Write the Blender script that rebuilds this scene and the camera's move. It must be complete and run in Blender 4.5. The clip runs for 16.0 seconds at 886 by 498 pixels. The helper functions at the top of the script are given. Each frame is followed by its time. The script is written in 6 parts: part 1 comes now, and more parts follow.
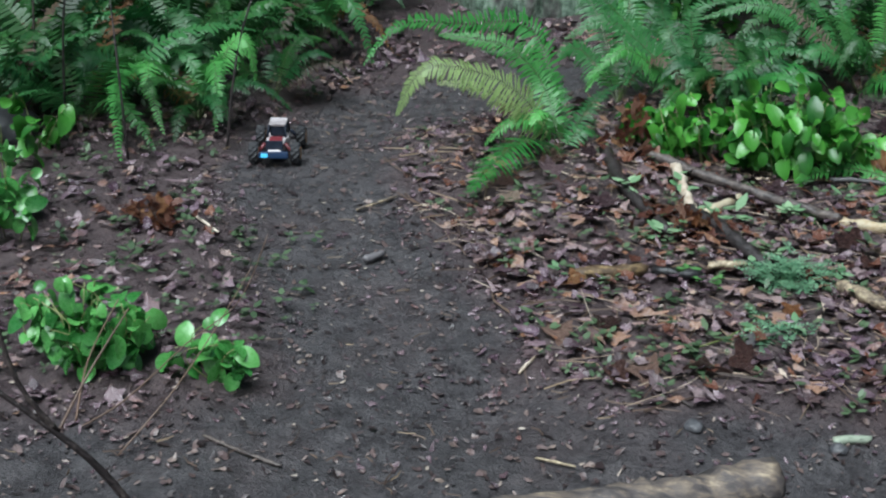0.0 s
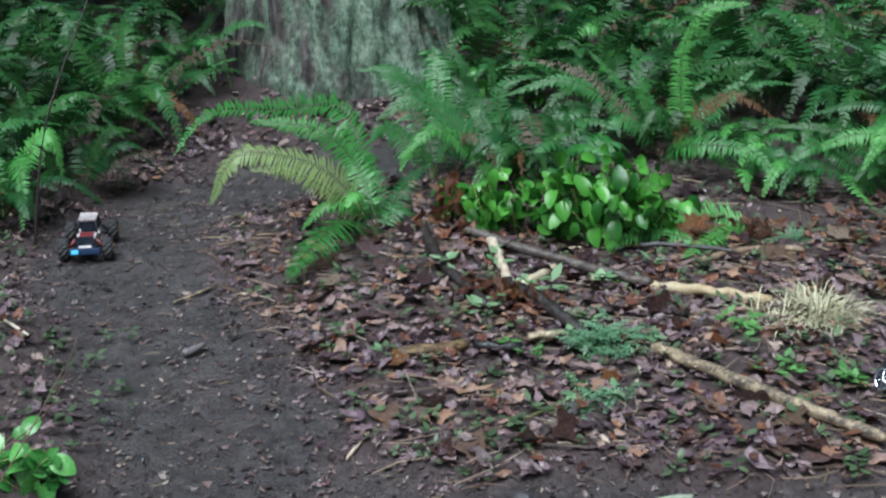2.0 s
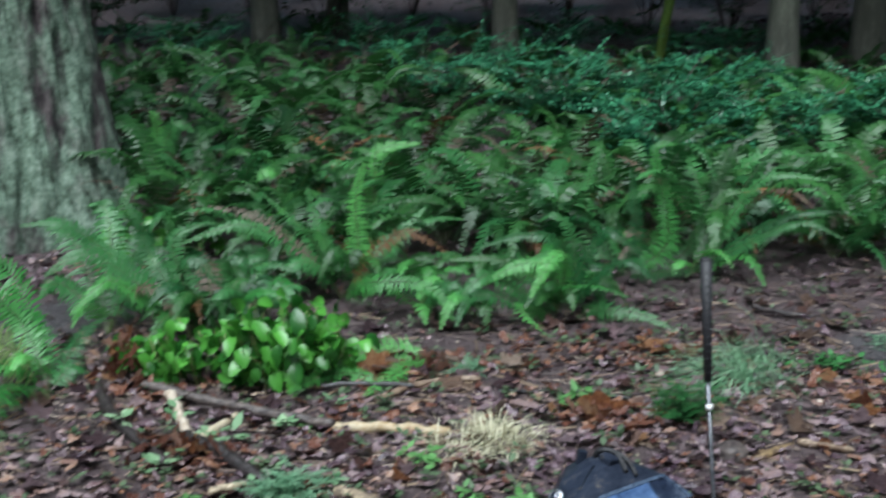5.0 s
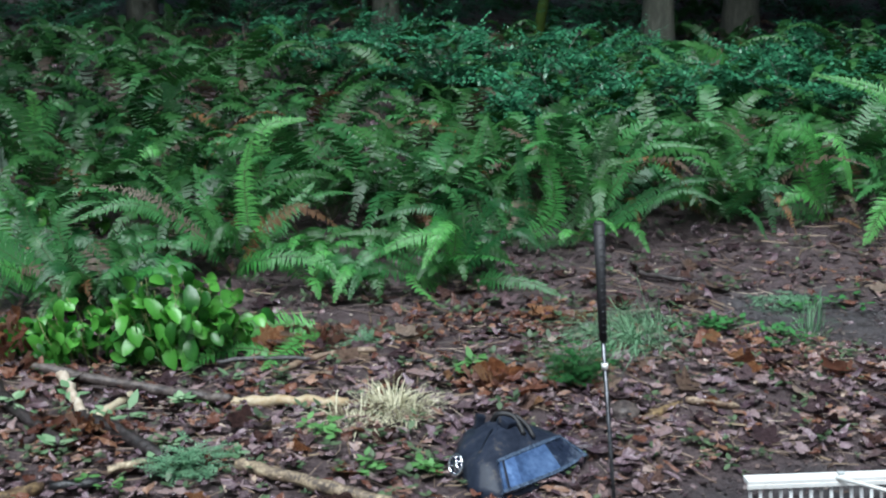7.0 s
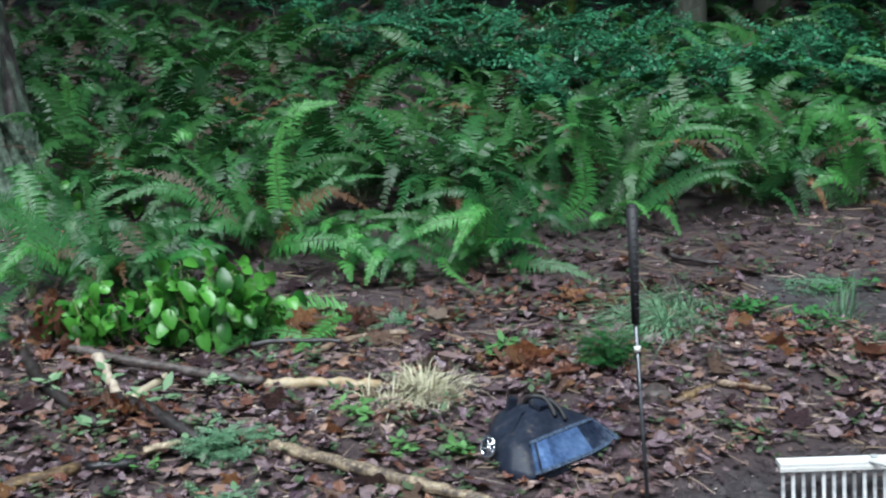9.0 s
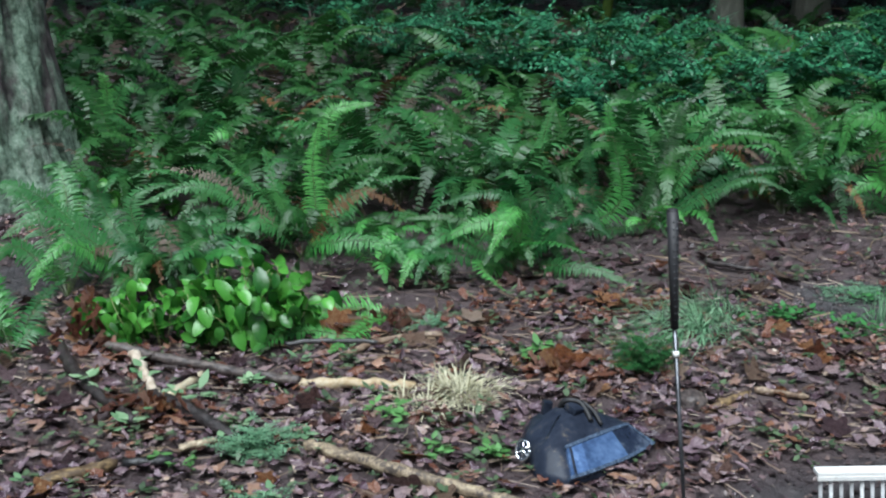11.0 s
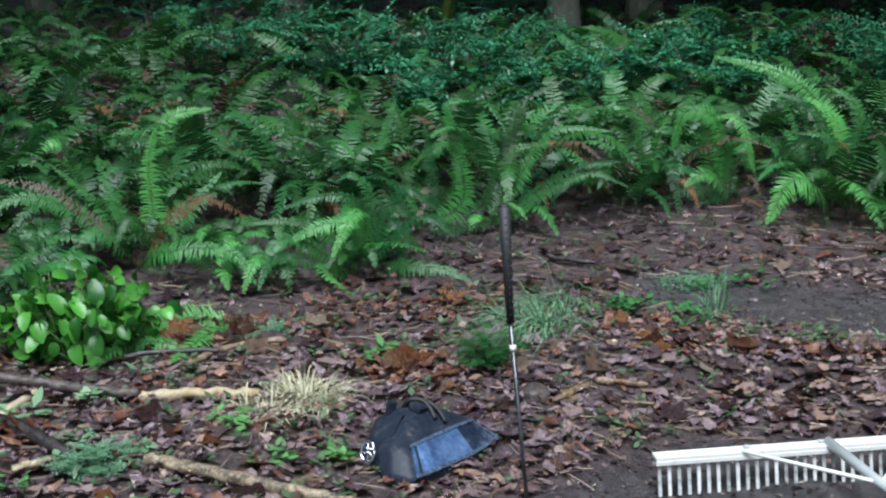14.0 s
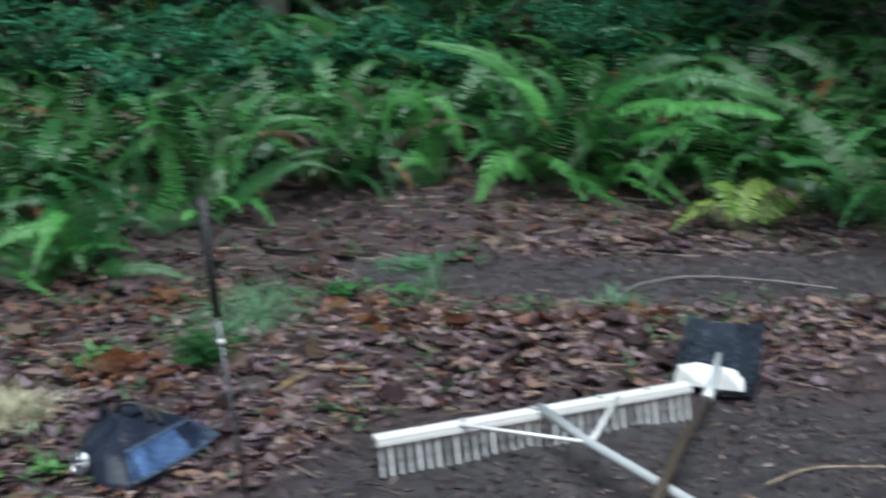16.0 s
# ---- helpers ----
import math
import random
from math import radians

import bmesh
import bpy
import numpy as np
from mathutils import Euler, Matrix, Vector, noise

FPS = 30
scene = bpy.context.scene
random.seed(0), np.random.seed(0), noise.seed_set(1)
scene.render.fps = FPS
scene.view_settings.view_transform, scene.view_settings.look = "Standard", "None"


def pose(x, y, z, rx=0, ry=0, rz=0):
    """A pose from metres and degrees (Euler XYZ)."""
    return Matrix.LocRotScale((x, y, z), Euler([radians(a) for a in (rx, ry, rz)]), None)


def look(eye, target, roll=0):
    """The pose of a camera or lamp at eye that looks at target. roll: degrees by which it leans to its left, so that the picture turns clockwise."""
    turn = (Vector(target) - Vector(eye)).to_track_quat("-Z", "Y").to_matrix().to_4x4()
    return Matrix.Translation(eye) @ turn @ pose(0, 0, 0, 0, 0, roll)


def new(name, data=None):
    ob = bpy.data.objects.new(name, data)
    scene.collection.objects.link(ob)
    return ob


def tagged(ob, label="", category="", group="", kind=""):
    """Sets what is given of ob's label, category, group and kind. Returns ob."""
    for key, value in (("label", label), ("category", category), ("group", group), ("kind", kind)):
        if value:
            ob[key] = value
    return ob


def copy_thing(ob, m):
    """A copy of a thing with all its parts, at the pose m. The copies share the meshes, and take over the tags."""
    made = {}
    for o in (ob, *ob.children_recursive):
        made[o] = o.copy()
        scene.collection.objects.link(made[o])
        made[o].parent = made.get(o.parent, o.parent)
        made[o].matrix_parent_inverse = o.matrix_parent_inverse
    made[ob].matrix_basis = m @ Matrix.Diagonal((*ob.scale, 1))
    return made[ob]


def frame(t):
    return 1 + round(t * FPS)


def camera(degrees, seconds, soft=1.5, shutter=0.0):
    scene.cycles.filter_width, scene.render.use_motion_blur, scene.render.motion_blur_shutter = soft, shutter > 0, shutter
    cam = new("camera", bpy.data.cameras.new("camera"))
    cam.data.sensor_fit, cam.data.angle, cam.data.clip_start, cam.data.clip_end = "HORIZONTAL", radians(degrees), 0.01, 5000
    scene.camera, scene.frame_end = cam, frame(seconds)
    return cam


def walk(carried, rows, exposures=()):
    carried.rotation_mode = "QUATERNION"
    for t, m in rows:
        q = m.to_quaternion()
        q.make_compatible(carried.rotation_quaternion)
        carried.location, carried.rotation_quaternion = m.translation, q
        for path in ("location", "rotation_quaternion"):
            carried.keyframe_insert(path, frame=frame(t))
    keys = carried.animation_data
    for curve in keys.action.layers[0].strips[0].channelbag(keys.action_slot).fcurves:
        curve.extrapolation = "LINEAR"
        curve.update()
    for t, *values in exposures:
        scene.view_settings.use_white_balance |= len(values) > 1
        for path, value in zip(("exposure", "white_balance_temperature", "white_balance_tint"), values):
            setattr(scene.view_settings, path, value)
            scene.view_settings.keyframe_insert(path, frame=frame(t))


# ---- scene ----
# ---- camera ----
cam = camera(39.0, 16.0, soft=2.2, shutter=0.9)
EXPOSURES = [(0.0, 1.16, 6050, 3), (3.0, 1.19, 6050, 4), (5.0, 1.25, 6050, 5), (12.5, 1.25, 6050, 6), (15.0, 1.20, 6050, 6), (15.5, 1.05, 6050, 6), (16.0, 0.94, 6050, 6)]
PATH = [
    (0, (-0.017, 0.095, 1.495), (-0.28, 1.914, 0.705), 0.3),
    (0.5, (-0.025, 0.096, 1.499), (-0.286, 1.921, 0.723), 0.1),
    (1, (-0.014, 0.099, 1.502), (-0.22, 1.963, 0.807), -0.2),
    (1.5, (-0.001, 0.106, 1.506), (-0.041, 1.985, 0.822), 0.0),
    (2, (0.011, 0.106, 1.511), (0.016, 1.989, 0.835), -0.1),
    (2.5, (0.028, 0.098, 1.52), (0.057, 2.002, 0.91), 0.0),
    (3, (0.049, 0.088, 1.527), (0.211, 2.003, 0.971), -0.1),
    (3.5, (0.067, 0.094, 1.529), (0.349, 1.996, 0.981), -0.3),
    (4, (0.078, 0.094, 1.532), (0.399, 1.995, 0.998), -0.0),
    (4.5, (0.094, 0.095, 1.534), (0.489, 1.988, 1.022), 0.0),
    (4.9, (0.106, 0.103, 1.534), (0.549, 1.998, 1.047), 0.1),
    (5, (0.108, 0.104, 1.534), (0.583, 1.99, 1.068), 0.2),
    (5.1, (0.107, 0.104, 1.534), (0.588, 1.988, 1.071), 0.15),
    (5.2, (0.106, 0.103, 1.534), (0.607, 1.982, 1.068), 0.1),
    (7.3, (0.055, 0.075, 1.519), (0.708, 1.897, 1.017), 0.2),
    (7.5, (0.054, 0.074, 1.519), (0.702, 1.898, 1.013), 0.1),
    (8, (0.057, 0.077, 1.517), (0.693, 1.902, 1.004), -0.1),
    (8.5, (0.054, 0.074, 1.519), (0.678, 1.902, 1.0), -0.1),
    (9, (0.049, 0.071, 1.523), (0.655, 1.903, 0.997), -0.2),
    (9.2, (0.049, 0.07, 1.523), (0.642, 1.906, 0.995), -0.2),
    (11.3, (0.03, 0.081, 1.518), (0.59, 1.93, 0.997), 0.2),
    (11.5, (0.03, 0.082, 1.517), (0.606, 1.926, 1.0), 0.4),
    (12, (0.035, 0.086, 1.517), (0.639, 1.923, 1.008), 0.3),
    (12.5, (0.041, 0.087, 1.515), (0.678, 1.915, 1.013), 0.4),
    (13, (0.063, 0.086, 1.512), (0.809, 1.872, 1.008), 0.3),
    (13.5, (0.074, 0.079, 1.511), (0.853, 1.849, 1.0), 0.1),
    (14, (0.079, 0.075, 1.509), (0.857, 1.843, 0.993), -0.1),
    (14.5, (0.089, 0.073, 1.507), (0.888, 1.832, 0.99), -0.4),
    (15, (0.099, 0.063, 1.505), (0.987, 1.779, 0.986), -0.4),
    (15.5, (0.12, 0.062, 1.5), (1.123, 1.714, 0.984), -0.5),
    (16, (0.145, 0.063, 1.494), (1.291, 1.614, 0.961), -0.5),
]
walk(cam, [(t, look(eye, target, roll)) for t, eye, target, roll in PATH], EXPOSURES)

# ---- sky and sun: wet overcast light under trees ----
world = bpy.data.worlds.new("forest_sky")
scene.world = world
world.use_nodes = True
sky = world.node_tree.nodes.new("ShaderNodeTexSky")
sky.sky_type, sky.sun_disc = "NISHITA", False
sky.sun_elevation, sky.sun_rotation = radians(50), radians(200)
sky.air_density, sky.dust_density, sky.ozone_density = 1.0, 3.0, 1.0
background = world.node_tree.nodes["Background"]
background.inputs["Strength"].default_value = 0.038
world.node_tree.links.new(sky.outputs["Color"], background.inputs["Color"])
sun_data = bpy.data.lights.new("sun", "SUN")
sun_data.energy, sun_data.angle, sun_data.color = 2.75, radians(42), (0.94, 0.98, 1.0)
sun = new("sun", sun_data)
sun.matrix_world = look((-3, -5, 14), (0, 0, 0))


# ---- materials ----
def node(m, kind, **values):
    n = m.node_tree.nodes.new(kind)
    for key, value in values.items():
        n.inputs[key].default_value = value
    return n


def ramp_node(m, fac, stops):
    r = m.node_tree.nodes.new("ShaderNodeValToRGB")
    while len(r.color_ramp.elements) < len(stops):
        r.color_ramp.elements.new(0.5)
    for e, (p, c) in zip(r.color_ramp.elements, stops):
        e.position, e.color = p, (*c, 1)
    m.node_tree.links.new(fac, r.inputs["Fac"])
    return r


def surface(name, stops, rough=0.6, scale=8.0, detail_scale=60.0, bump=0.3, depth=0.004, vary="object", metal=0.0,
            glow_through=0.0, stretch=(1, 1, 1), rough_spread=0.15, spread=0.6, specular=0.5, drift=False):
    """A rough natural surface: a colour ramp driven by two sizes of noise and a chance value for each piece."""
    m = bpy.data.materials.new(name)
    m.use_nodes = True
    tree, link = m.node_tree, m.node_tree.links.new
    bsdf = tree.nodes["Principled BSDF"]
    where = node(m, "ShaderNodeTexCoord")
    place = node(m, "ShaderNodeMapping", Scale=stretch)
    link(where.outputs["Object"], place.inputs["Vector"])
    big = node(m, "ShaderNodeTexNoise", Scale=scale, Detail=4.0, Roughness=0.6)
    fine = node(m, "ShaderNodeTexNoise", Scale=detail_scale, Detail=5.0, Roughness=0.65)
    link(place.outputs["Vector"], big.inputs["Vector"])
    link(place.outputs["Vector"], fine.inputs["Vector"])
    chance = node(m, "ShaderNodeObjectInfo").outputs["Random"]
    if vary == "island":
        chance = node(m, "ShaderNodeNewGeometry").outputs["Random Per Island"]
    if vary == "both":
        add = tree.nodes.new("ShaderNodeMath")
        add.operation = "WRAP"
        add.inputs[1].default_value, add.inputs[2].default_value = 1.0, 0.0
        plus = tree.nodes.new("ShaderNodeMath")
        link(chance, plus.inputs[0])
        link(node(m, "ShaderNodeNewGeometry").outputs["Random Per Island"], plus.inputs[1])
        link(plus.outputs[0], add.inputs[0])
        chance = add.outputs[0]
    mix = tree.nodes.new("ShaderNodeMix")
    mix.inputs[0].default_value = 0.45
    link(big.outputs["Fac"], mix.inputs[2])
    link(fine.outputs["Fac"], mix.inputs[3])
    both = tree.nodes.new("ShaderNodeMix")
    both.inputs[0].default_value = spread
    link(mix.outputs[0], both.inputs[2])
    link(chance, both.inputs[3])
    colour = ramp_node(m, both.outputs[0], stops)
    if drift:
        wide = node(m, "ShaderNodeTexNoise", Scale=2.6, Detail=3.0, Roughness=0.6)
        link(where.outputs["Object"], wide.inputs["Vector"])
        tint = ramp_node(m, wide.outputs["Fac"], [(0.36, (0.62, 0.56, 0.66)), (0.50, (1.0, 1.0, 1.0)), (0.58, (1.0, 0.96, 0.90)), (0.68, (1.15, 0.88, 0.66))])
        stained = tree.nodes.new("ShaderNodeMix")
        stained.data_type, stained.blend_type = "RGBA", "MULTIPLY"
        stained.inputs[0].default_value = 1.0
        link(colour.outputs["Color"], stained.inputs[6])
        link(tint.outputs["Color"], stained.inputs[7])
        link(stained.outputs[2], bsdf.inputs["Base Color"])
    else:
        link(colour.outputs["Color"], bsdf.inputs["Base Color"])
    span = node(m, "ShaderNodeMapRange")
    span.inputs["To Min"].default_value = max(0.05, rough - rough_spread)
    span.inputs["To Max"].default_value = min(1.0, rough + rough_spread)
    link(fine.outputs["Fac"], span.inputs["Value"])
    link(span.outputs["Result"], bsdf.inputs["Roughness"])
    bsdf.inputs["Metallic"].default_value = metal
    bsdf.inputs["Specular IOR Level"].default_value = specular
    if bump:
        relief = node(m, "ShaderNodeBump", Strength=bump, Distance=depth)
        link(mix.outputs[0], relief.inputs["Height"])
        link(relief.outputs["Normal"], bsdf.inputs["Normal"])
    if glow_through:
        thin = tree.nodes.new("ShaderNodeBsdfTranslucent")
        link(colour.outputs["Color"], thin.inputs["Color"])
        joined = tree.nodes.new("ShaderNodeMixShader")
        joined.inputs[0].default_value = glow_through
        link(bsdf.outputs[0], joined.inputs[1])
        link(thin.outputs[0], joined.inputs[2])
        link(joined.outputs[0], tree.nodes["Material Output"].inputs["Surface"])
    return m


def leafy(name, dark, light, rough=0.42, through_light=0.25, vary="object", bump=0.25, scale=9.0, specular=0.5):
    half = tuple((a + b) / 2 for a, b in zip(dark, light))
    return surface(name, [(0.2, dark), (0.5, half), (0.85, light)], rough, scale, 70.0, bump, 0.002, vary, 0.0, through_light, specular=specular)


GREEN = leafy("fern_green", (0.013, 0.070, 0.020), (0.066, 0.228, 0.066), specular=0.4)
BRIGHT = leafy("fern_bright", (0.030, 0.165, 0.030), (0.130, 0.410, 0.100), through_light=0.3, specular=0.4)
YELLOWED = leafy("fern_yellowed", (0.130, 0.240, 0.060), (0.430, 0.500, 0.240), through_light=0.3, specular=0.4)
DEAD = leafy("fern_dead", (0.046, 0.032, 0.022), (0.112, 0.074, 0.048), 0.6, 0.25)
LIME = leafy("fern_lime", (0.110, 0.230, 0.030), (0.330, 0.480, 0.110), through_light=0.3, specular=0.4)
DEAD_RUST = leafy("fern_dead_rusty", (0.070, 0.030, 0.012), (0.230, 0.105, 0.036), 0.6, 0.3)
DEAD_PALE = leafy("fern_dead_pale", (0.090, 0.068, 0.052), (0.190, 0.146, 0.112), 0.6, 0.15)
FAR_FERN = leafy("fern_deep_green", (0.009, 0.040, 0.010), (0.040, 0.142, 0.032), specular=0.4)
SALAL = leafy("glossy_leaf", (0.018, 0.100, 0.014), (0.100, 0.340, 0.046), 0.34, 0.25, "object", 0.9, 30.0, 0.55)
SALAL_PALE = leafy("wet_pale_leaf", (0.030, 0.150, 0.030), (0.150, 0.430, 0.110), 0.28, 0.28, "object", 0.9, 30.0, 0.7)
SHRUB_LEAF = leafy("shrub_leaf", (0.010, 0.066, 0.032), (0.060, 0.250, 0.120), 0.34, 0.2, "island")
WEED = leafy("weed_leaf", (0.032, 0.062, 0.028), (0.120, 0.180, 0.095), 0.45, 0.25, "island")
SEEDLING = leafy("seedling_leaf", (0.050, 0.150, 0.035), (0.160, 0.360, 0.120), 0.42, 0.28, "island")
WEED_PALE = leafy("pale_weed_leaf", (0.090, 0.200, 0.090), (0.300, 0.440, 0.260), 0.4, 0.25, "island")
SPRIG = leafy("cedar_sprig", (0.075, 0.200, 0.105), (0.250, 0.440, 0.270), 0.55, 0.4, "island")
STRAW = leafy("straw", (0.330, 0.310, 0.190), (0.720, 0.690, 0.510), 0.6, 0.2, "island")
GRASS = leafy("grass", (0.085, 0.210, 0.110), (0.290, 0.480, 0.290), 0.5, 0.25, "island")
NEEDLES = leafy("conifer_needles", (0.010, 0.040, 0.014), (0.028, 0.085, 0.028), 0.55, 0.15, "island")
LITTER = surface("dead_leaves", [(0.20, (0.046, 0.029, 0.032)), (0.36, (0.110, 0.078, 0.084)), (0.50, (0.255, 0.192, 0.200)),
                                 (0.60, (0.215, 0.150, 0.148)), (0.70, (0.240, 0.138, 0.090)), (0.78, (0.330, 0.255, 0.240)), (0.92, (0.400, 0.300, 0.220))], 0.30, 38, 150, 0.9, 0.008, "island", 0, 0.06, spread=0.55, drift=True)
LITTER_DARK = surface("rotting_leaves", [(0.25, (0.036, 0.023, 0.029)), (0.5, (0.104, 0.066, 0.080)), (0.8, (0.260, 0.195, 0.215))], 0.2, 38, 150, 0.9, 0.008, "island", 0, 0.03, spread=0.42, specular=0.6, drift=True)
LITTER_PALE = surface("bleached_scraps", [(0.2, (0.140, 0.090, 0.065)), (0.5, (0.320, 0.235, 0.175)), (0.85, (0.560, 0.470, 0.380))], 0.4, 38, 150, 0.6, 0.005, "island", 0, 0.1, spread=0.6)
# Darker copy of the litter; the shade under the ferns is in its colour.
LITTER_SHADED = surface("shaded_dead_leaves", [(0.25, (0.018, 0.010, 0.013)), (0.5, (0.060, 0.035, 0.042)), (0.8, (0.150, 0.098, 0.106))], 0.3, 38, 150, 0.9, 0.008, "island", 0, 0.03, spread=0.45, drift=True)
MUD_SCRAP = surface("mud_scraps", [(0.2, (0.018, 0.012, 0.013)), (0.5, (0.062, 0.042, 0.043)), (0.8, (0.125, 0.088, 0.084)), (0.97, (0.260, 0.200, 0.170))], 0.35, 38, 150, 0.6, 0.005, "island", spread=0.75)
LITTER_RUST = surface("rusty_leaves", [(0.2, (0.050, 0.018, 0.015)), (0.5, (0.155, 0.063, 0.042)), (0.8, (0.280, 0.150, 0.090))], 0.25, 38, 150, 0.9, 0.008, "island", 0, 0.25, spread=0.5)
LEAF_ORANGE = surface("leaf_orange", [(0.38, (0.070, 0.024, 0.014)), (0.5, (0.230, 0.088, 0.036)), (0.63, (0.420, 0.230, 0.120))], 0.27, 5, 24, 0.9, 0.05, "object", 0, 0.2, spread=0.3)
LEAF_RUST = surface("leaf_rust", [(0.34, (0.090, 0.030, 0.020)), (0.5, (0.290, 0.115, 0.072)), (0.66, (0.480, 0.270, 0.200))], 0.3, 5, 24, 0.9, 0.05, "object", 0, 0.35, spread=0.4)
LEAF_BROWN = surface("leaf_brown", [(0.3, (0.030, 0.016, 0.016)), (0.5, (0.120, 0.064, 0.055)), (0.68, (0.280, 0.180, 0.145))], 0.25, 5, 24, 0.9, 0.05, "object", 0, 0.06, spread=0.35)
LEAF_DARK = surface("leaf_dark", [(0.3, (0.036, 0.022, 0.026)), (0.5, (0.086, 0.054, 0.060)), (0.68, (0.200, 0.140, 0.150))], 0.22, 5, 24, 0.9, 0.05, "object", 0, 0.04, spread=0.35)
LEAF_TAN = surface("leaf_tan", [(0.3, (0.090, 0.056, 0.042)), (0.5, (0.240, 0.160, 0.118)), (0.68, (0.390, 0.300, 0.240))], 0.3, 5, 24, 0.9, 0.05, "object", 0, 0.1, spread=0.35)
DEBRIS = surface("mud_debris", [(0.1, (0.014, 0.009, 0.010)), (0.45, (0.070, 0.046, 0.044)), (0.80, (0.160, 0.112, 0.098)), (0.97, (0.420, 0.360, 0.300))], 0.5, 30, 150, 0.3, 0.002, "island", spread=0.85)
TWIGS = surface("twig_bark", [(0.1, (0.035, 0.022, 0.018)), (0.5, (0.095, 0.060, 0.042)), (0.95, (0.260, 0.190, 0.120))], 0.6, 30, 150, 0.3, 0.002, "island", spread=0.8)
BARK_DARK = surface("bark_dark", [(0.36, (0.010, 0.008, 0.008)), (0.5, (0.034, 0.026, 0.026)), (0.58, (0.085, 0.068, 0.062)), (0.68, (0.150, 0.122, 0.104))], 0.45, 34, 120, 0.8, 0.008, spread=0.2)
BARK_TAN = surface("bark_tan", [(0.40, (0.060, 0.046, 0.038)), (0.47, (0.190, 0.145, 0.098)), (0.55, (0.330, 0.265, 0.175)), (0.65, (0.500, 0.430, 0.310))], 0.62, 26, 110, 0.8, 0.006, spread=0.08)
BARK_LOG = surface("log_bark", [(0.38, (0.030, 0.025, 0.027)), (0.48, (0.080, 0.066, 0.062)), (0.56, (0.160, 0.124, 0.096)), (0.64, (0.340, 0.275, 0.195))], 0.6, 22, 70, 0.9, 0.012, spread=0.05, stretch=(0.35, 1, 1))
BARK_GREY = surface("bark_grey", [(0.2, (0.060, 0.055, 0.058)), (0.5, (0.120, 0.110, 0.115)), (0.85, (0.210, 0.195, 0.200))], 0.5, 14, 90, 0.6, 0.005)
WOOD_YELLOW = surface("wood_yellow", [(0.36, (0.075, 0.048, 0.028)), (0.47, (0.280, 0.195, 0.095)), (0.56, (0.380, 0.300, 0.190)), (0.7, (0.440, 0.400, 0.300))], 0.55, 22, 90, 0.6, 0.005, spread=0.3)
WOOD_PALE = surface("wood_pale", [(0.36, (0.120, 0.076, 0.050)), (0.48, (0.320, 0.245, 0.175)), (0.62, (0.520, 0.450, 0.370))], 0.55, 26, 110, 0.5, 0.004, spread=0.3)
CHAR = surface("charred_wood", [(0.2, (0.008, 0.008, 0.009)), (0.6, (0.026, 0.025, 0.027)), (0.95, (0.075, 0.072, 0.072))], 0.4, 25, 120, 0.9, 0.006)
LICHEN = surface("lichen_bark", [(0.2, (0.105, 0.120, 0.085)), (0.5, (0.250, 0.290, 0.220)), (0.85, (0.420, 0.460, 0.380))], 0.75, 25, 120, 0.7, 0.005, spread=0.2)
STEM = surface("green_stem", [(0.2, (0.090, 0.115, 0.035)), (0.8, (0.250, 0.270, 0.110))], 0.5, 14, 80, 0.2)
MOSS = surface("yellow_moss", [(0.3, (0.040, 0.085, 0.010)), (0.7, (0.150, 0.250, 0.030))], 0.9, 12, 60, 0.9, 0.03)
STALK = surface("fern_stalk", [(0.2, (0.030, 0.055, 0.016)), (0.8, (0.085, 0.110, 0.035))], 0.5, 14, 80, 0.2)
CANE = surface("bare_cane", [(0.2, (0.060, 0.034, 0.026)), (0.8, (0.180, 0.115, 0.080))], 0.5, 14, 80, 0.3)
STONE = surface("wet_stone", [(0.2, (0.030, 0.030, 0.033)), (0.6, (0.075, 0.074, 0.080)), (0.9, (0.140, 0.138, 0.140))], 0.4, 10, 70, 0.7, 0.01)


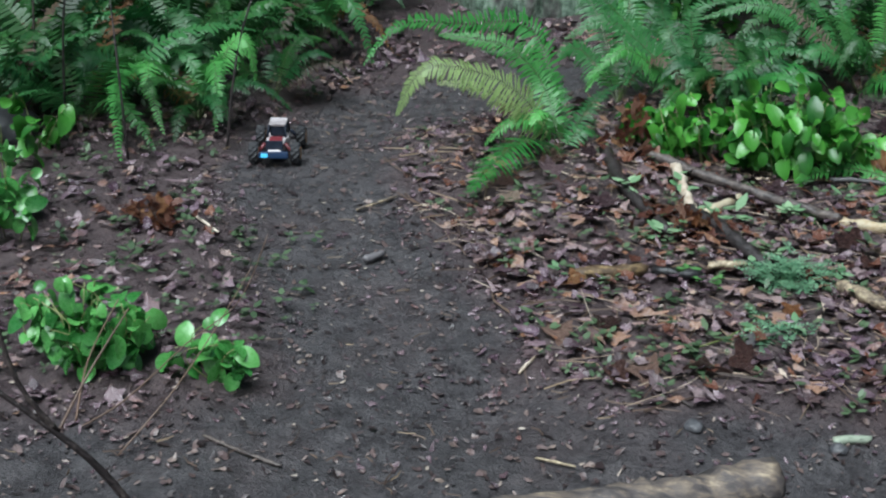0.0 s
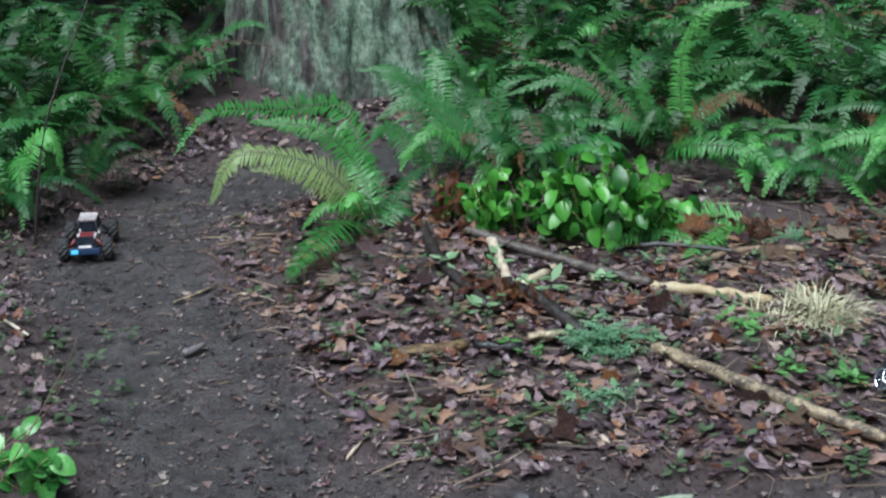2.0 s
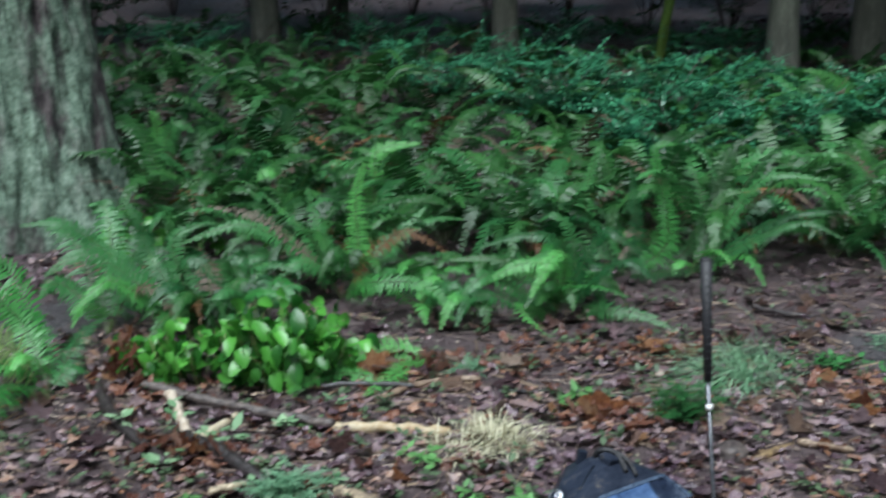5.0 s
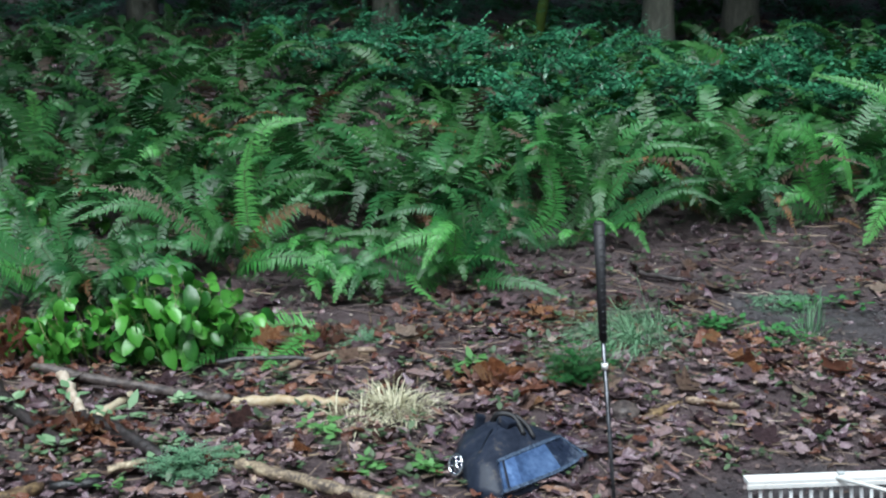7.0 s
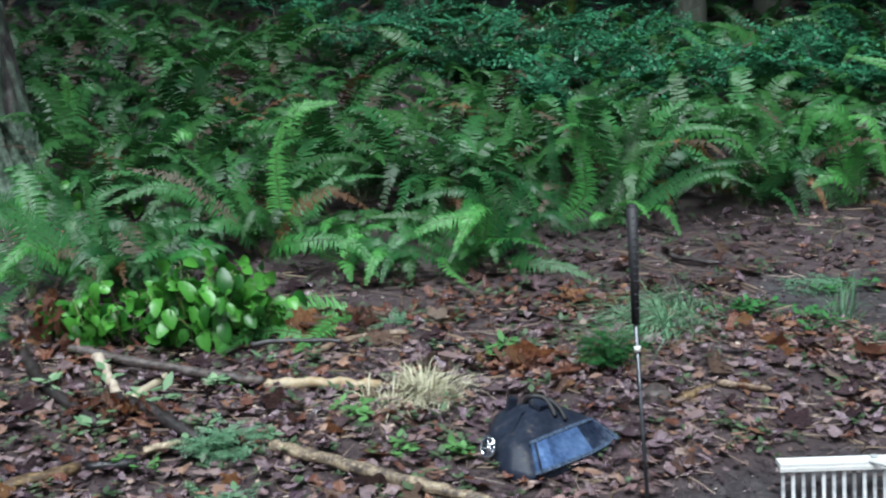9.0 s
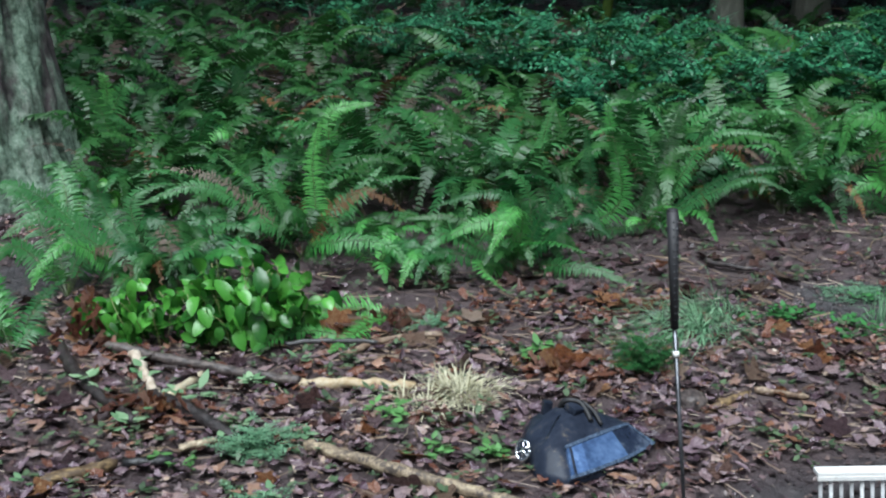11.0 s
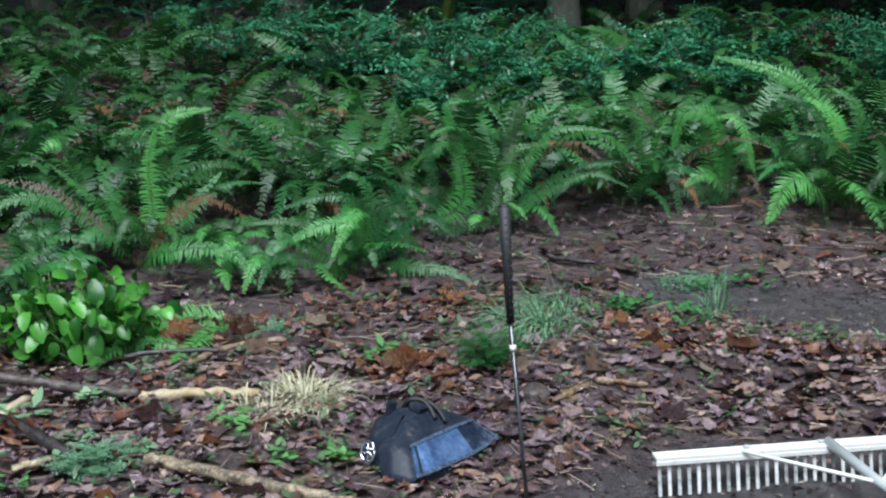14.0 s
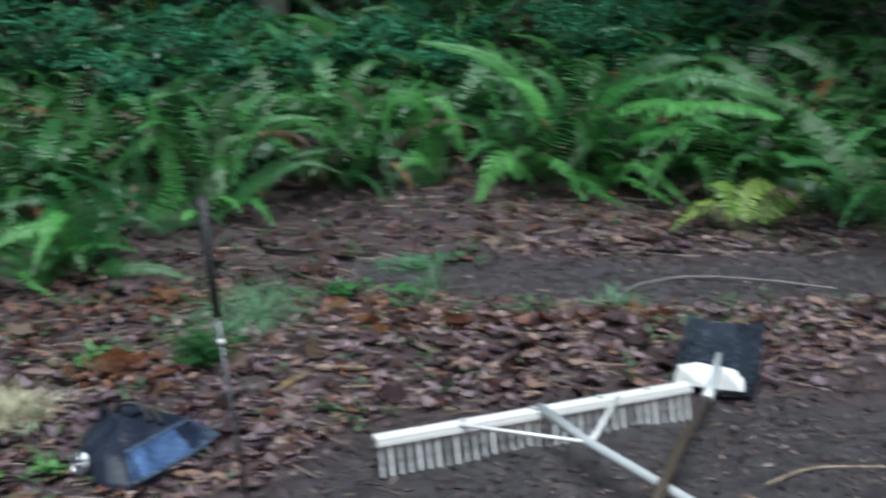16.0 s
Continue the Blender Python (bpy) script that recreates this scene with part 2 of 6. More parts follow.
def ground_material():
    """Dark wet mud on the trodden path and humus elsewhere, told apart by the point attribute 'trodden'."""
    m = bpy.data.materials.new("forest_soil")
    m.use_nodes = True
    tree, link = m.node_tree, m.node_tree.links.new
    bsdf = tree.nodes["Principled BSDF"]
    pos = node(m, "ShaderNodeTexCoord").outputs["Object"]
    big = node(m, "ShaderNodeTexNoise", Scale=2.2, Detail=6.0, Roughness=0.65)
    mid = node(m, "ShaderNodeTexNoise", Scale=16.0, Detail=6.0, Roughness=0.7)
    fine = node(m, "ShaderNodeTexNoise", Scale=110.0, Detail=5.0, Roughness=0.7)
    crumbs = node(m, "ShaderNodeTexVoronoi", Scale=90.0)
    for n in (big, mid, fine, crumbs):
        link(pos, n.inputs["Vector"])
    trod = tree.nodes.new("ShaderNodeAttribute")
    trod.attribute_name = "trodden"
    blend = tree.nodes.new("ShaderNodeMix")
    blend.inputs[0].default_value = 0.5
    link(mid.outputs["Fac"], blend.inputs[2])
    link(fine.outputs["Fac"], blend.inputs[3])
    mud = ramp_node(m, blend.outputs[0], [(0.34, (0.019, 0.016, 0.018)), (0.5, (0.060, 0.055, 0.059)), (0.66, (0.127, 0.117, 0.121))])
    humus = ramp_node(m, blend.outputs[0], [(0.3, (0.026, 0.018, 0.020)), (0.5, (0.074, 0.054, 0.057)), (0.70, (0.150, 0.112, 0.110))])
    edge = tree.nodes.new("ShaderNodeMath")
    edge.operation = "MULTIPLY_ADD"
    edge.inputs[1].default_value = 1.8
    edge.inputs[2].default_value = -0.9
    link(big.outputs["Fac"], edge.inputs[0])
    summed = tree.nodes.new("ShaderNodeMath")
    summed.use_clamp = True
    link(trod.outputs["Fac"], summed.inputs[0])
    link(edge.outputs[0], summed.inputs[1])
    sharp = node(m, "ShaderNodeMapRange")
    sharp.inputs["From Min"].default_value, sharp.inputs["From Max"].default_value = 0.25, 1.0
    link(summed.outputs[0], sharp.inputs["Value"])
    colour = tree.nodes.new("ShaderNodeMix")
    colour.data_type = "RGBA"
    link(sharp.outputs["Result"], colour.inputs[0])
    link(humus.outputs["Color"], colour.inputs[6])
    link(mud.outputs["Color"], colour.inputs[7])
    link(colour.outputs[2], bsdf.inputs["Base Color"])
    bsdf.inputs["Specular IOR Level"].default_value = 0.35
    wet = node(m, "ShaderNodeMapRange")
    wet.inputs["From Min"].default_value, wet.inputs["From Max"].default_value = 0.35, 0.65
    wet.inputs["To Min"].default_value, wet.inputs["To Max"].default_value = 0.28, 0.75
    link(mid.outputs["Fac"], wet.inputs["Value"])
    link(wet.outputs["Result"], bsdf.inputs["Roughness"])
    high = tree.nodes.new("ShaderNodeMath")
    high.operation = "MULTIPLY_ADD"
    high.inputs[1].default_value = 0.12
    link(crumbs.outputs["Distance"], high.inputs[0])
    link(blend.outputs[0], high.inputs[2])
    relief = node(m, "ShaderNodeBump", Strength=0.95, Distance=0.03)
    link(high.outputs[0], relief.inputs["Height"])
    link(relief.outputs["Normal"], bsdf.inputs["Normal"])
    return m


def trunk_material():
    """Furrowed fir bark under a skin of grey-green lichen, with bare purple-brown streaks."""
    m = bpy.data.materials.new("fir_bark")
    m.use_nodes = True
    tree, link = m.node_tree, m.node_tree.links.new
    bsdf = tree.nodes["Principled BSDF"]
    pos = node(m, "ShaderNodeTexCoord").outputs["Object"]
    tall = node(m, "ShaderNodeMapping", Scale=(1, 1, 0.42))
    link(pos, tall.inputs["Vector"])
    furrow = node(m, "ShaderNodeTexNoise", Scale=20.0, Detail=7.0, Roughness=0.68)
    patch = node(m, "ShaderNodeTexNoise", Scale=4.6, Detail=7.0, Roughness=0.6)
    spots = node(m, "ShaderNodeTexNoise", Scale=34.0, Detail=6.0, Roughness=0.75)
    link(tall.outputs["Vector"], furrow.inputs["Vector"])
    link(tall.outputs["Vector"], patch.inputs["Vector"])
    link(pos, spots.inputs["Vector"])
    blend = tree.nodes.new("ShaderNodeMix")
    blend.inputs[0].default_value = 0.5
    link(furrow.outputs["Fac"], blend.inputs[2])
    link(spots.outputs["Fac"], blend.inputs[3])
    bark = ramp_node(m, furrow.outputs["Fac"], [(0.36, (0.008, 0.006, 0.007)), (0.5, (0.052, 0.042, 0.044)), (0.66, (0.135, 0.115, 0.112))])
    lichen = ramp_node(m, blend.outputs[0], [(0.36, (0.016, 0.022, 0.016)), (0.44, (0.070, 0.110, 0.075)), (0.52, (0.165, 0.245, 0.180)), (0.62, (0.340, 0.420, 0.340))])
    cover = node(m, "ShaderNodeMapRange")
    cover.inputs["From Min"].default_value, cover.inputs["From Max"].default_value = 0.42, 0.56
    link(patch.outputs["Fac"], cover.inputs["Value"])
    colour = tree.nodes.new("ShaderNodeMix")
    colour.data_type = "RGBA"
    link(cover.outputs["Result"], colour.inputs[0])
    link(bark.outputs["Color"], colour.inputs[6])
    link(lichen.outputs["Color"], colour.inputs[7])
    link(colour.outputs[2], bsdf.inputs["Base Color"])
    bsdf.inputs["Roughness"].default_value = 0.85
    relief = node(m, "ShaderNodeBump", Strength=0.9, Distance=0.02)
    link(blend.outputs[0], relief.inputs["Height"])
    link(relief.outputs["Normal"], bsdf.inputs["Normal"])
    return m


SOIL, FIR_BARK = ground_material(), trunk_material()
FAR_BARK = surface("far_bark", [(0.25, (0.030, 0.030, 0.026)), (0.5, (0.090, 0.096, 0.078)), (0.7, (0.190, 0.205, 0.165))], 0.85, 9, 40, 0.9, 0.02, stretch=(1, 1, 0.3), spread=0.12)
WHITE_METAL = surface("white_enamel", [(0.25, (0.420, 0.400, 0.360)), (0.4, (0.720, 0.720, 0.700)), (0.8, (0.820, 0.820, 0.800))], 0.4, 9, 60, 0.1, spread=0.1)
MUDDY_METAL = surface("muddy_enamel", [(0.34, (0.200, 0.195, 0.195)), (0.46, (0.470, 0.480, 0.490)), (0.60, (0.680, 0.690, 0.690))], 0.45, 16, 70, 0.1, spread=0.3)
DULL_METAL = surface("dull_aluminium", [(0.2, (0.500, 0.530, 0.535)), (0.8, (0.720, 0.750, 0.755))], 0.42, 9, 60, 0.1, spread=0.1, metal=0.35)
STEEL = surface("worn_steel", [(0.35, (0.035, 0.036, 0.040)), (0.65, (0.150, 0.155, 0.170))], 0.35, 9, 60, 0.15, spread=0.1, metal=0.9)
CHROME = surface("chrome", [(0.2, (0.600, 0.610, 0.630)), (0.8, (0.800, 0.810, 0.830))], 0.15, 9, 60, 0.05, spread=0.1, metal=1.0, rough_spread=0.08)
BLADE = surface("dark_blade", [(0.36, (0.030, 0.038, 0.052)), (0.64, (0.150, 0.185, 0.240))], 0.25, 5, 30, 0.1, spread=0.05, metal=0.7)
BLACK_RUBBER = surface("black_rubber", [(0.2, (0.010, 0.010, 0.012)), (0.8, (0.030, 0.030, 0.034))], 0.6, 20, 120, 0.2)
BLACK_PLASTIC = surface("black_plastic", [(0.3, (0.006, 0.008, 0.015)), (0.57, (0.022, 0.028, 0.044)), (0.63, (0.055, 0.052, 0.054)), (0.70, (0.150, 0.128, 0.112))], 0.36, 14, 60, 0.35, spread=0.04, specular=0.14)
# Paler blue plastic: the highlight along the frame edges is in the colour.
EDGE_PLASTIC = surface("highlit_edge", [(0.35, (0.012, 0.018, 0.030)), (0.6, (0.075, 0.105, 0.160))], 0.25, 40, 120, 0.2, spread=0.05, specular=0.6)
# Three tints of one glossy panel: the reflection of sky and trees as colour.
SKY_PANEL = surface("panel_sky_tint", [(0.36, (0.040, 0.075, 0.170)), (0.50, (0.110, 0.190, 0.380)), (0.64, (0.260, 0.390, 0.660))], 0.14, 9, 40, 0.08, spread=0.05, rough_spread=0.08, metal=0.3)
HALF_SKY_PANEL = surface("panel_half_sky_tint", [(0.36, (0.030, 0.052, 0.115)), (0.50, (0.065, 0.115, 0.235)), (0.64, (0.130, 0.210, 0.380))], 0.14, 9, 40, 0.08, spread=0.05, rough_spread=0.08, metal=0.3)
TREE_PANEL = surface("panel_tree_tint", [(0.36, (0.010, 0.015, 0.030)), (0.56, (0.030, 0.042, 0.075)), (0.66, (0.120, 0.150, 0.210))], 0.14, 9, 40, 0.08, spread=0.05, rough_spread=0.08, metal=0.4)
WOOD_HANDLE = surface("weathered_handle", [(0.2, (0.026, 0.020, 0.015)), (0.8, (0.075, 0.056, 0.038))], 0.6, 10, 80, 0.3, spread=0.1)
CAR_WHITE = surface("white_shell", [(0.40, (0.080, 0.062, 0.062)), (0.5, (0.360, 0.320, 0.330)), (0.66, (0.600, 0.560, 0.570))], 0.35, 9, 60, 0.05, spread=0.1)
CAR_RED = surface("red_plastic", [(0.3, (0.060, 0.010, 0.014)), (0.8, (0.200, 0.030, 0.040))], 0.4, 9, 60, 0.05, spread=0.1)
CAR_BLUE = surface("blue_plastic", [(0.2, (0.005, 0.014, 0.040)), (0.8, (0.010, 0.034, 0.090))], 0.35, 9, 60, 0.05, spread=0.1)
LED = bpy.data.materials.new("cyan_light")
LED.use_nodes = True
LED.node_tree.nodes["Principled BSDF"].inputs["Base Color"].default_value = (0.03, 0.16, 0.28, 1)
LED.node_tree.nodes["Principled BSDF"].inputs["Emission Color"].default_value = (0.10, 0.55, 0.95, 1)
LED.node_tree.nodes["Principled BSDF"].inputs["Emission Strength"].default_value = 0.45
HUB_TAN = surface("tan_hub", [(0.2, (0.260, 0.130, 0.060)), (0.8, (0.460, 0.260, 0.140))], 0.45, 20, 90, 0.1, spread=0.1)


# ---- building helpers ----
def mesh_of(name, verts, faces, material, smooth=False):
    me = bpy.data.meshes.new(name)
    me.from_pydata([tuple(v) for v in verts], [], [tuple(f) for f in faces])
    me.materials.append(material)
    if smooth:
        me.shade_smooth()
    me.update()
    return me


def part(name, bm, material, parent, label=""):
    """Links a bmesh, or a finished mesh, as one object under a thing or a part."""
    if isinstance(bm, bmesh.types.BMesh):
        me = bpy.data.meshes.new(name)
        bm.to_mesh(me)
        bm.free()
        me.materials.append(material)
    else:
        me = bm
    ob = new(name, me)
    ob.parent = parent
    return tagged(ob, label)


def thing(name, at, label, category, group="", kind="", turn=0.0, data=None):
    ob = new(name, data)
    ob.matrix_world = pose(*at, 0, 0, turn)
    return tagged(ob, label, category, group, kind)


def sweep(points, radii, sides=8, caps=True):
    """Vertices and faces of a round bar along points."""
    pts = [Vector(p) for p in points]
    verts, faces = [], []
    for i, p in enumerate(pts):
        t = (pts[min(i + 1, len(pts) - 1)] - pts[max(i - 1, 0)]).normalized()
        side = t.cross(Vector((0.13, 0.21, 1))).normalized() if abs(t.z) < 0.95 else t.cross(Vector((1, 0.1, 0))).normalized()
        other = t.cross(side)
        r = radii[i] if hasattr(radii, "__len__") else radii
        for k in range(sides):
            a = 2 * math.pi * k / sides
            verts.append(p + (side * math.cos(a) + other * math.sin(a)) * r)
    for i in range(len(pts) - 1):
        for k in range(sides):
            a, b = i * sides + k, i * sides + (k + 1) % sides
            faces.append((a, b, b + sides, a + sides))
    if caps:
        faces.append(tuple(range(sides))[::-1])
        faces.append(tuple(range((len(pts) - 1) * sides, len(pts) * sides)))
    return verts, faces


def bezier(points, n):
    """n + 1 places on a smooth line through the given points."""
    p = [Vector(q) for q in points]
    out = []
    for i in range(n + 1):
        s = i / n * (len(p) - 1)
        k = min(int(s), len(p) - 2)
        u = s - k
        a, b, c, d = p[max(k - 1, 0)], p[k], p[k + 1], p[min(k + 2, len(p) - 1)]
        out.append(0.5 * ((2 * b) + (c - a) * u + (2 * a - 5 * b + 4 * c - d) * u * u + (3 * b - a - 3 * c + d) * u ** 3))
    return out


def bar(points, radii, material, name, parent, sides=10, label=""):
    return part(name, mesh_of(name, *sweep(points, radii, sides), material, True), material, parent, label)


def slab(size, m=None, bevel=0.003):
    bm = bmesh.new()
    bmesh.ops.create_cube(bm, size=1.0, matrix=(m or Matrix()) @ Matrix.Diagonal((*size, 1)))
    if bevel:
        bmesh.ops.bevel(bm, geom=bm.edges[:], offset=bevel, segments=2, profile=0.7, affect="EDGES")
    return bm


# ---- the ground ----
LEFT_PATH = [(-0.45, 2.4), (-0.60, 3.1), (-0.88, 3.65), (-1.12, 4.2), (-1.15, 4.65), (-1.0, 4.95), (-0.7, 5.2), (-0.2, 5.45)]
BACK_PATH = [(3.08, 4.16), (3.42, 3.88), (3.92, 3.36), (4.6, 2.9), (6.2, 2.0), (9.0, 1.0)]
FRONT_EDGE = [(-9, 1.9), (-1.9, 2.35), (-1.1, 2.5), (-0.75, 2.75), (-0.15, 2.85), (0.1, 2.7), (0.45, 2.75), (1.0, 2.75), (1.45, 2.78), (1.75, 2.92),
              (2.1, 3.0), (2.6, 2.86), (3.0, 2.6), (3.3, 2.35), (4.2, 1.7), (9, 0)]


def off_line(x, y, line):
    best = np.full(np.shape(x), 1e9)
    for (ax, ay), (bx, by) in zip(line, line[1:]):
        dx, dy = bx - ax, by - ay
        u = np.clip(((x - ax) * dx + (y - ay) * dy) / (dx * dx + dy * dy), 0, 1)
        best = np.minimum(best, np.hypot(x - ax - u * dx, y - ay - u * dy))
    return best


def trodden(x, y):
    """1 on bare mud, 0 on leaf litter, with soft edges."""
    x, y = np.asarray(x, float), np.asarray(y, float)
    left = np.clip((0.42 - off_line(x, y, LEFT_PATH)) / 0.2, 0, 1)
    back = np.clip((0.42 - off_line(x, y, BACK_PATH)) / 0.2, 0, 1)
    edge = np.interp(x, [p[0] for p in FRONT_EDGE], [p[1] for p in FRONT_EDGE])
    front = np.clip((edge + 0.08 - y) / 0.22, 0, 1) * np.clip((y - edge + 1.9) / 0.3, 0, 1)
    return np.maximum(np.maximum(left, back), front)


def waves(x, y):
    out = 0.0
    for k, (a, b, c, h) in enumerate(((2.1, 1.3, 0.3, 0.012), (-1.7, 2.6, 1.1, 0.011), (4.3, -3.1, 2.0, 0.007), (5.9, 4.7, 0.7, 0.006),
                                      (-9.1, 7.3, 1.9, 0.004), (11.3, 10.1, 0.2, 0.0035), (17.0, -13.0, 2.2, 0.002))):
        out = out + h * np.sin(a * x + b * y + c + 0.8 * np.sin(0.6 * b * x - 0.5 * a * y))
    return out


def lumps(x, y, size, seed):
    """Smooth chance relief between -1 and 1 with bumps of about that size."""
    def knot(i, k):
        v = np.sin(i * 127.1 + k * 311.7 + seed * 74.7) * 43758.5453
        return 2 * (v - np.floor(v)) - 1
    u, v = x / size, y / size
    i, k = np.floor(u), np.floor(v)
    u, v = u - i, v - k
    u, v = u * u * (3 - 2 * u), v * v * (3 - 2 * v)
    low = knot(i, k) * (1 - u) + knot(i + 1, k) * u
    high = knot(i, k + 1) * (1 - u) + knot(i + 1, k + 1) * u
    return low * (1 - v) + high * v


def ground_z(x, y):
    x, y = np.asarray(x, float), np.asarray(y, float)
    d = np.hypot(x, y)
    slope = 0.075 * np.logaddexp(0, (np.minimum(d, 60.0) - 6.0) * 2) / 2 * np.clip((y + 0.5 * x + 4) / 6, 0, 1)
    bank = 0.05 * np.exp(-((x + 0.15) / 0.35) ** 2 - ((y - 3.9) / 0.6) ** 2)
    heap = 0.07 * np.exp(-((x - 3.05) / 0.3) ** 2 - ((y - 3.15) / 0.28) ** 2)
    return slope + bank + heap + waves(x, y) - 0.035 * trodden(x, y) + 0.008 * lumps(x, y, 0.16, 1) + 0.005 * lumps(x, y, 0.07, 2)


def spaced(lo, hi, step, far):
    inner = list(np.arange(lo, hi, step))
    grow, a, b, s = [], lo, hi, step
    while b < far:
        s *= 1.22
        a, b = a - s, b + s
        grow.append((a, b))
    return np.array([a for a, _ in grow][::-1] + inner + [b for _, b in grow])


gx, gy = spaced(-2.4, 5.2, 0.022, 400), spaced(1.5, 6.2, 0.022, 400)
mx, my = np.meshgrid(gx, gy)
mz = ground_z(mx, my)
cols, rows_n = len(gx), len(gy)
index = np.arange(cols * rows_n).reshape(rows_n, cols)
quads = np.stack([index[:-1, :-1], index[:-1, 1:], index[1:, 1:], index[1:, :-1]], -1).reshape(-1, 4)
ground_mesh = bpy.data.meshes.new("ground")
ground_mesh.from_pydata(np.stack([mx, my, mz], -1).reshape(-1, 3).tolist(), [], quads.tolist())
ground_mesh.attributes.new("trodden", "FLOAT", "POINT").data.foreach_set("value", trodden(mx, my).ravel().astype(np.float32))
ground_mesh.materials.append(SOIL)
ground_mesh.shade_smooth()
tagged(new("ground", ground_mesh), "dark wet forest soil with trodden muddy paths", "ground", kind="structure")


def gz(x, y):
    return float(ground_z(x, y))


# ---- trees ----
def trunk_mesh(name, radius, height, flare, material, sides=28, rings=40, rough=0.0, lean=(0, 0), seed=0):
    verts, faces = [], []
    for i in range(rings + 1):
        z = -0.3 + (height + 0.3) * (i / rings) ** 1.6
        r0 = radius * (1 - 0.55 * max(z, 0) / height) + flare * math.exp(-max(z, 0) / (0.32 if flare < 0.1 else 0.6))
        for k in range(sides):
            a = 2 * math.pi * k / sides
            root = 1 + 0.20 * flare / radius * math.exp(-max(z, 0) / 0.4) * math.cos(5 * a + seed)
            r = r0 * root
            if rough:
                q = Vector((math.cos(a) * 5.5, math.sin(a) * 5.5, z * 1.5 + seed))
                q += 0.35 * Vector((noise.noise(q * 1.3), noise.noise(q * 1.3 + Vector((9, 0, 0))), 0))
                ridge = min(1.0, 2.6 * abs(noise.noise(q))) * 0.7 + 0.3 * min(1.0, 2.6 * abs(noise.noise(q * 2.4)))
                r += rough * (ridge - 0.6) * 1.5 + 0.35 * rough * noise.noise(Vector((math.cos(a) * 24, math.sin(a) * 24, z * 9)))
            verts.append((r * math.cos(a) + lean[0] * z, r * math.sin(a) + lean[1] * z, z))
    for i in range(rings):
        for k in range(sides):
            a, b = i * sides + k, i * sides + (k + 1) % sides
            faces.append((a, b, b + sides, a + sides))
    faces.append(tuple(range(rings * sides, (rings + 1) * sides)))
    return mesh_of(name, verts, faces, material, True)


def crown_mesh(name, height, low, spread, count, seed):
    """A ragged conifer crown of drooping sprays with gaps between the limbs."""
    rng = np.random.default_rng(seed)
    verts, faces = [], []
    for limb in range(count // 18):
        z = low + (height - low) * rng.random() ** 1.2
        reach = spread * (1 - 0.8 * (z - low) / (height - low)) * rng.uniform(0.6, 1.1)
        a = rng.uniform(0, 2 * math.pi)
        for s in range(18):
            u = rng.uniform(0.15, 1)
            w = rng.normal(0, 0.22) * u
            c = np.array([math.cos(a + w) * reach * u, math.sin(a + w) * reach * u, z - 0.5 * u * u * reach * 0.5 + rng.normal(0, 0.05)])
            size = rng.uniform(0.12, 0.26)
            p, q = rng.normal(0, 1, 3), rng.normal(0, 1, 3)
            p[2], q[2] = 0.3 * p[2], 0.5 * q[2]
            p, q = p / np.linalg.norm(p) * size, q / np.linalg.norm(q) * size * 0.5
            k = len(verts)
            verts += [c - p, c + q, c + p, c - q]
            faces.append((k, k + 1, k + 2, k + 3))
    return mesh_of(name, verts, faces, NEEDLES)


def tree(x, y, radius, height, flare, label, low, spread, sprays, material, seed, sides=28, rings=40, rough=0.0, lean=(0, 0)):
    t = thing("tree", (x, y, gz(x, y)), label, "tree", "forest trees")
    part("trunk", trunk_mesh("trunk", radius, height, flare, material, sides, rings, rough, lean, seed), material, t)
    part("crown", crown_mesh("crown", height * 1.05, low, spread, sprays, seed), NEEDLES, t, "dark green drooping conifer sprays")
    return t


tree(-0.52, 7.15, 0.49, 16, 0.19, "massive fir trunk with furrowed bark and grey-green lichen", 6.0, 3.0, 800, FIR_BARK, 3, 260, 260, 0.036, (-0.06, 0))
# Crowns of these slender trees stay out of view; made dense to darken the back.
tree(1.47, 12.6, 0.125, 13, 0.05, "slender grey forest trunk rising from the ferns", 2.5, 2.8, 3600, FAR_BARK, 5, lean=(-0.05, 0))
tree(5.49, 9.75, 0.125, 13, 0.05, "slender pale grey trunk behind the low shrubs", 2.5, 2.8, 3600, FAR_BARK, 7, lean=(-0.02, 0))
tree(6.56, 10.15, 0.150, 14, 0.05, "straight brown-grey trunk behind the low shrubs", 2.5, 2.8, 3600, FAR_BARK, 8)
tree(2.40, 14.0, 0.110, 12, 0.04, "thin dark trunk deep in the shaded forest", 3.8, 2.6, 1800, FAR_BARK, 9)
# Extra trees added for the shade of their low crowns.
for i, (x, y) in enumerate(((7.6, 7.9), (8.9, 7.2), (8.4, 9.6), (3.6, 11.6), (-3.4, 9.5), (-4.6, 7.6))):
    tree(x, y, 0.11, 13, 0.05, "slender trunk added to shade the undergrowth, its crown unseen", 2.4, 2.8, 4600, FAR_BARK, 60 + i, 16, 20)
# Three trees added beside the view, only to throw shade into it.
tree(-3.45, 4.55, 0.16, 13, 0.06, "unseen trunk added to shade the left ferns", 3.4, 1.3, 500, FAR_BARK, 71, 16, 20)
tree(8.3, 5.4, 0.16, 13, 0.06, "trunk added so that its crown darkens the right background", 2.4, 2.4, 2800, FAR_BARK, 73, 16, 20)
tree(6.7, 3.1, 0.2, 14, 0.06, "unseen trunk added to darken the far right", 4.2, 2.6, 1800, FAR_BARK, 76, 16, 20)
rng = np.random.default_rng(21)
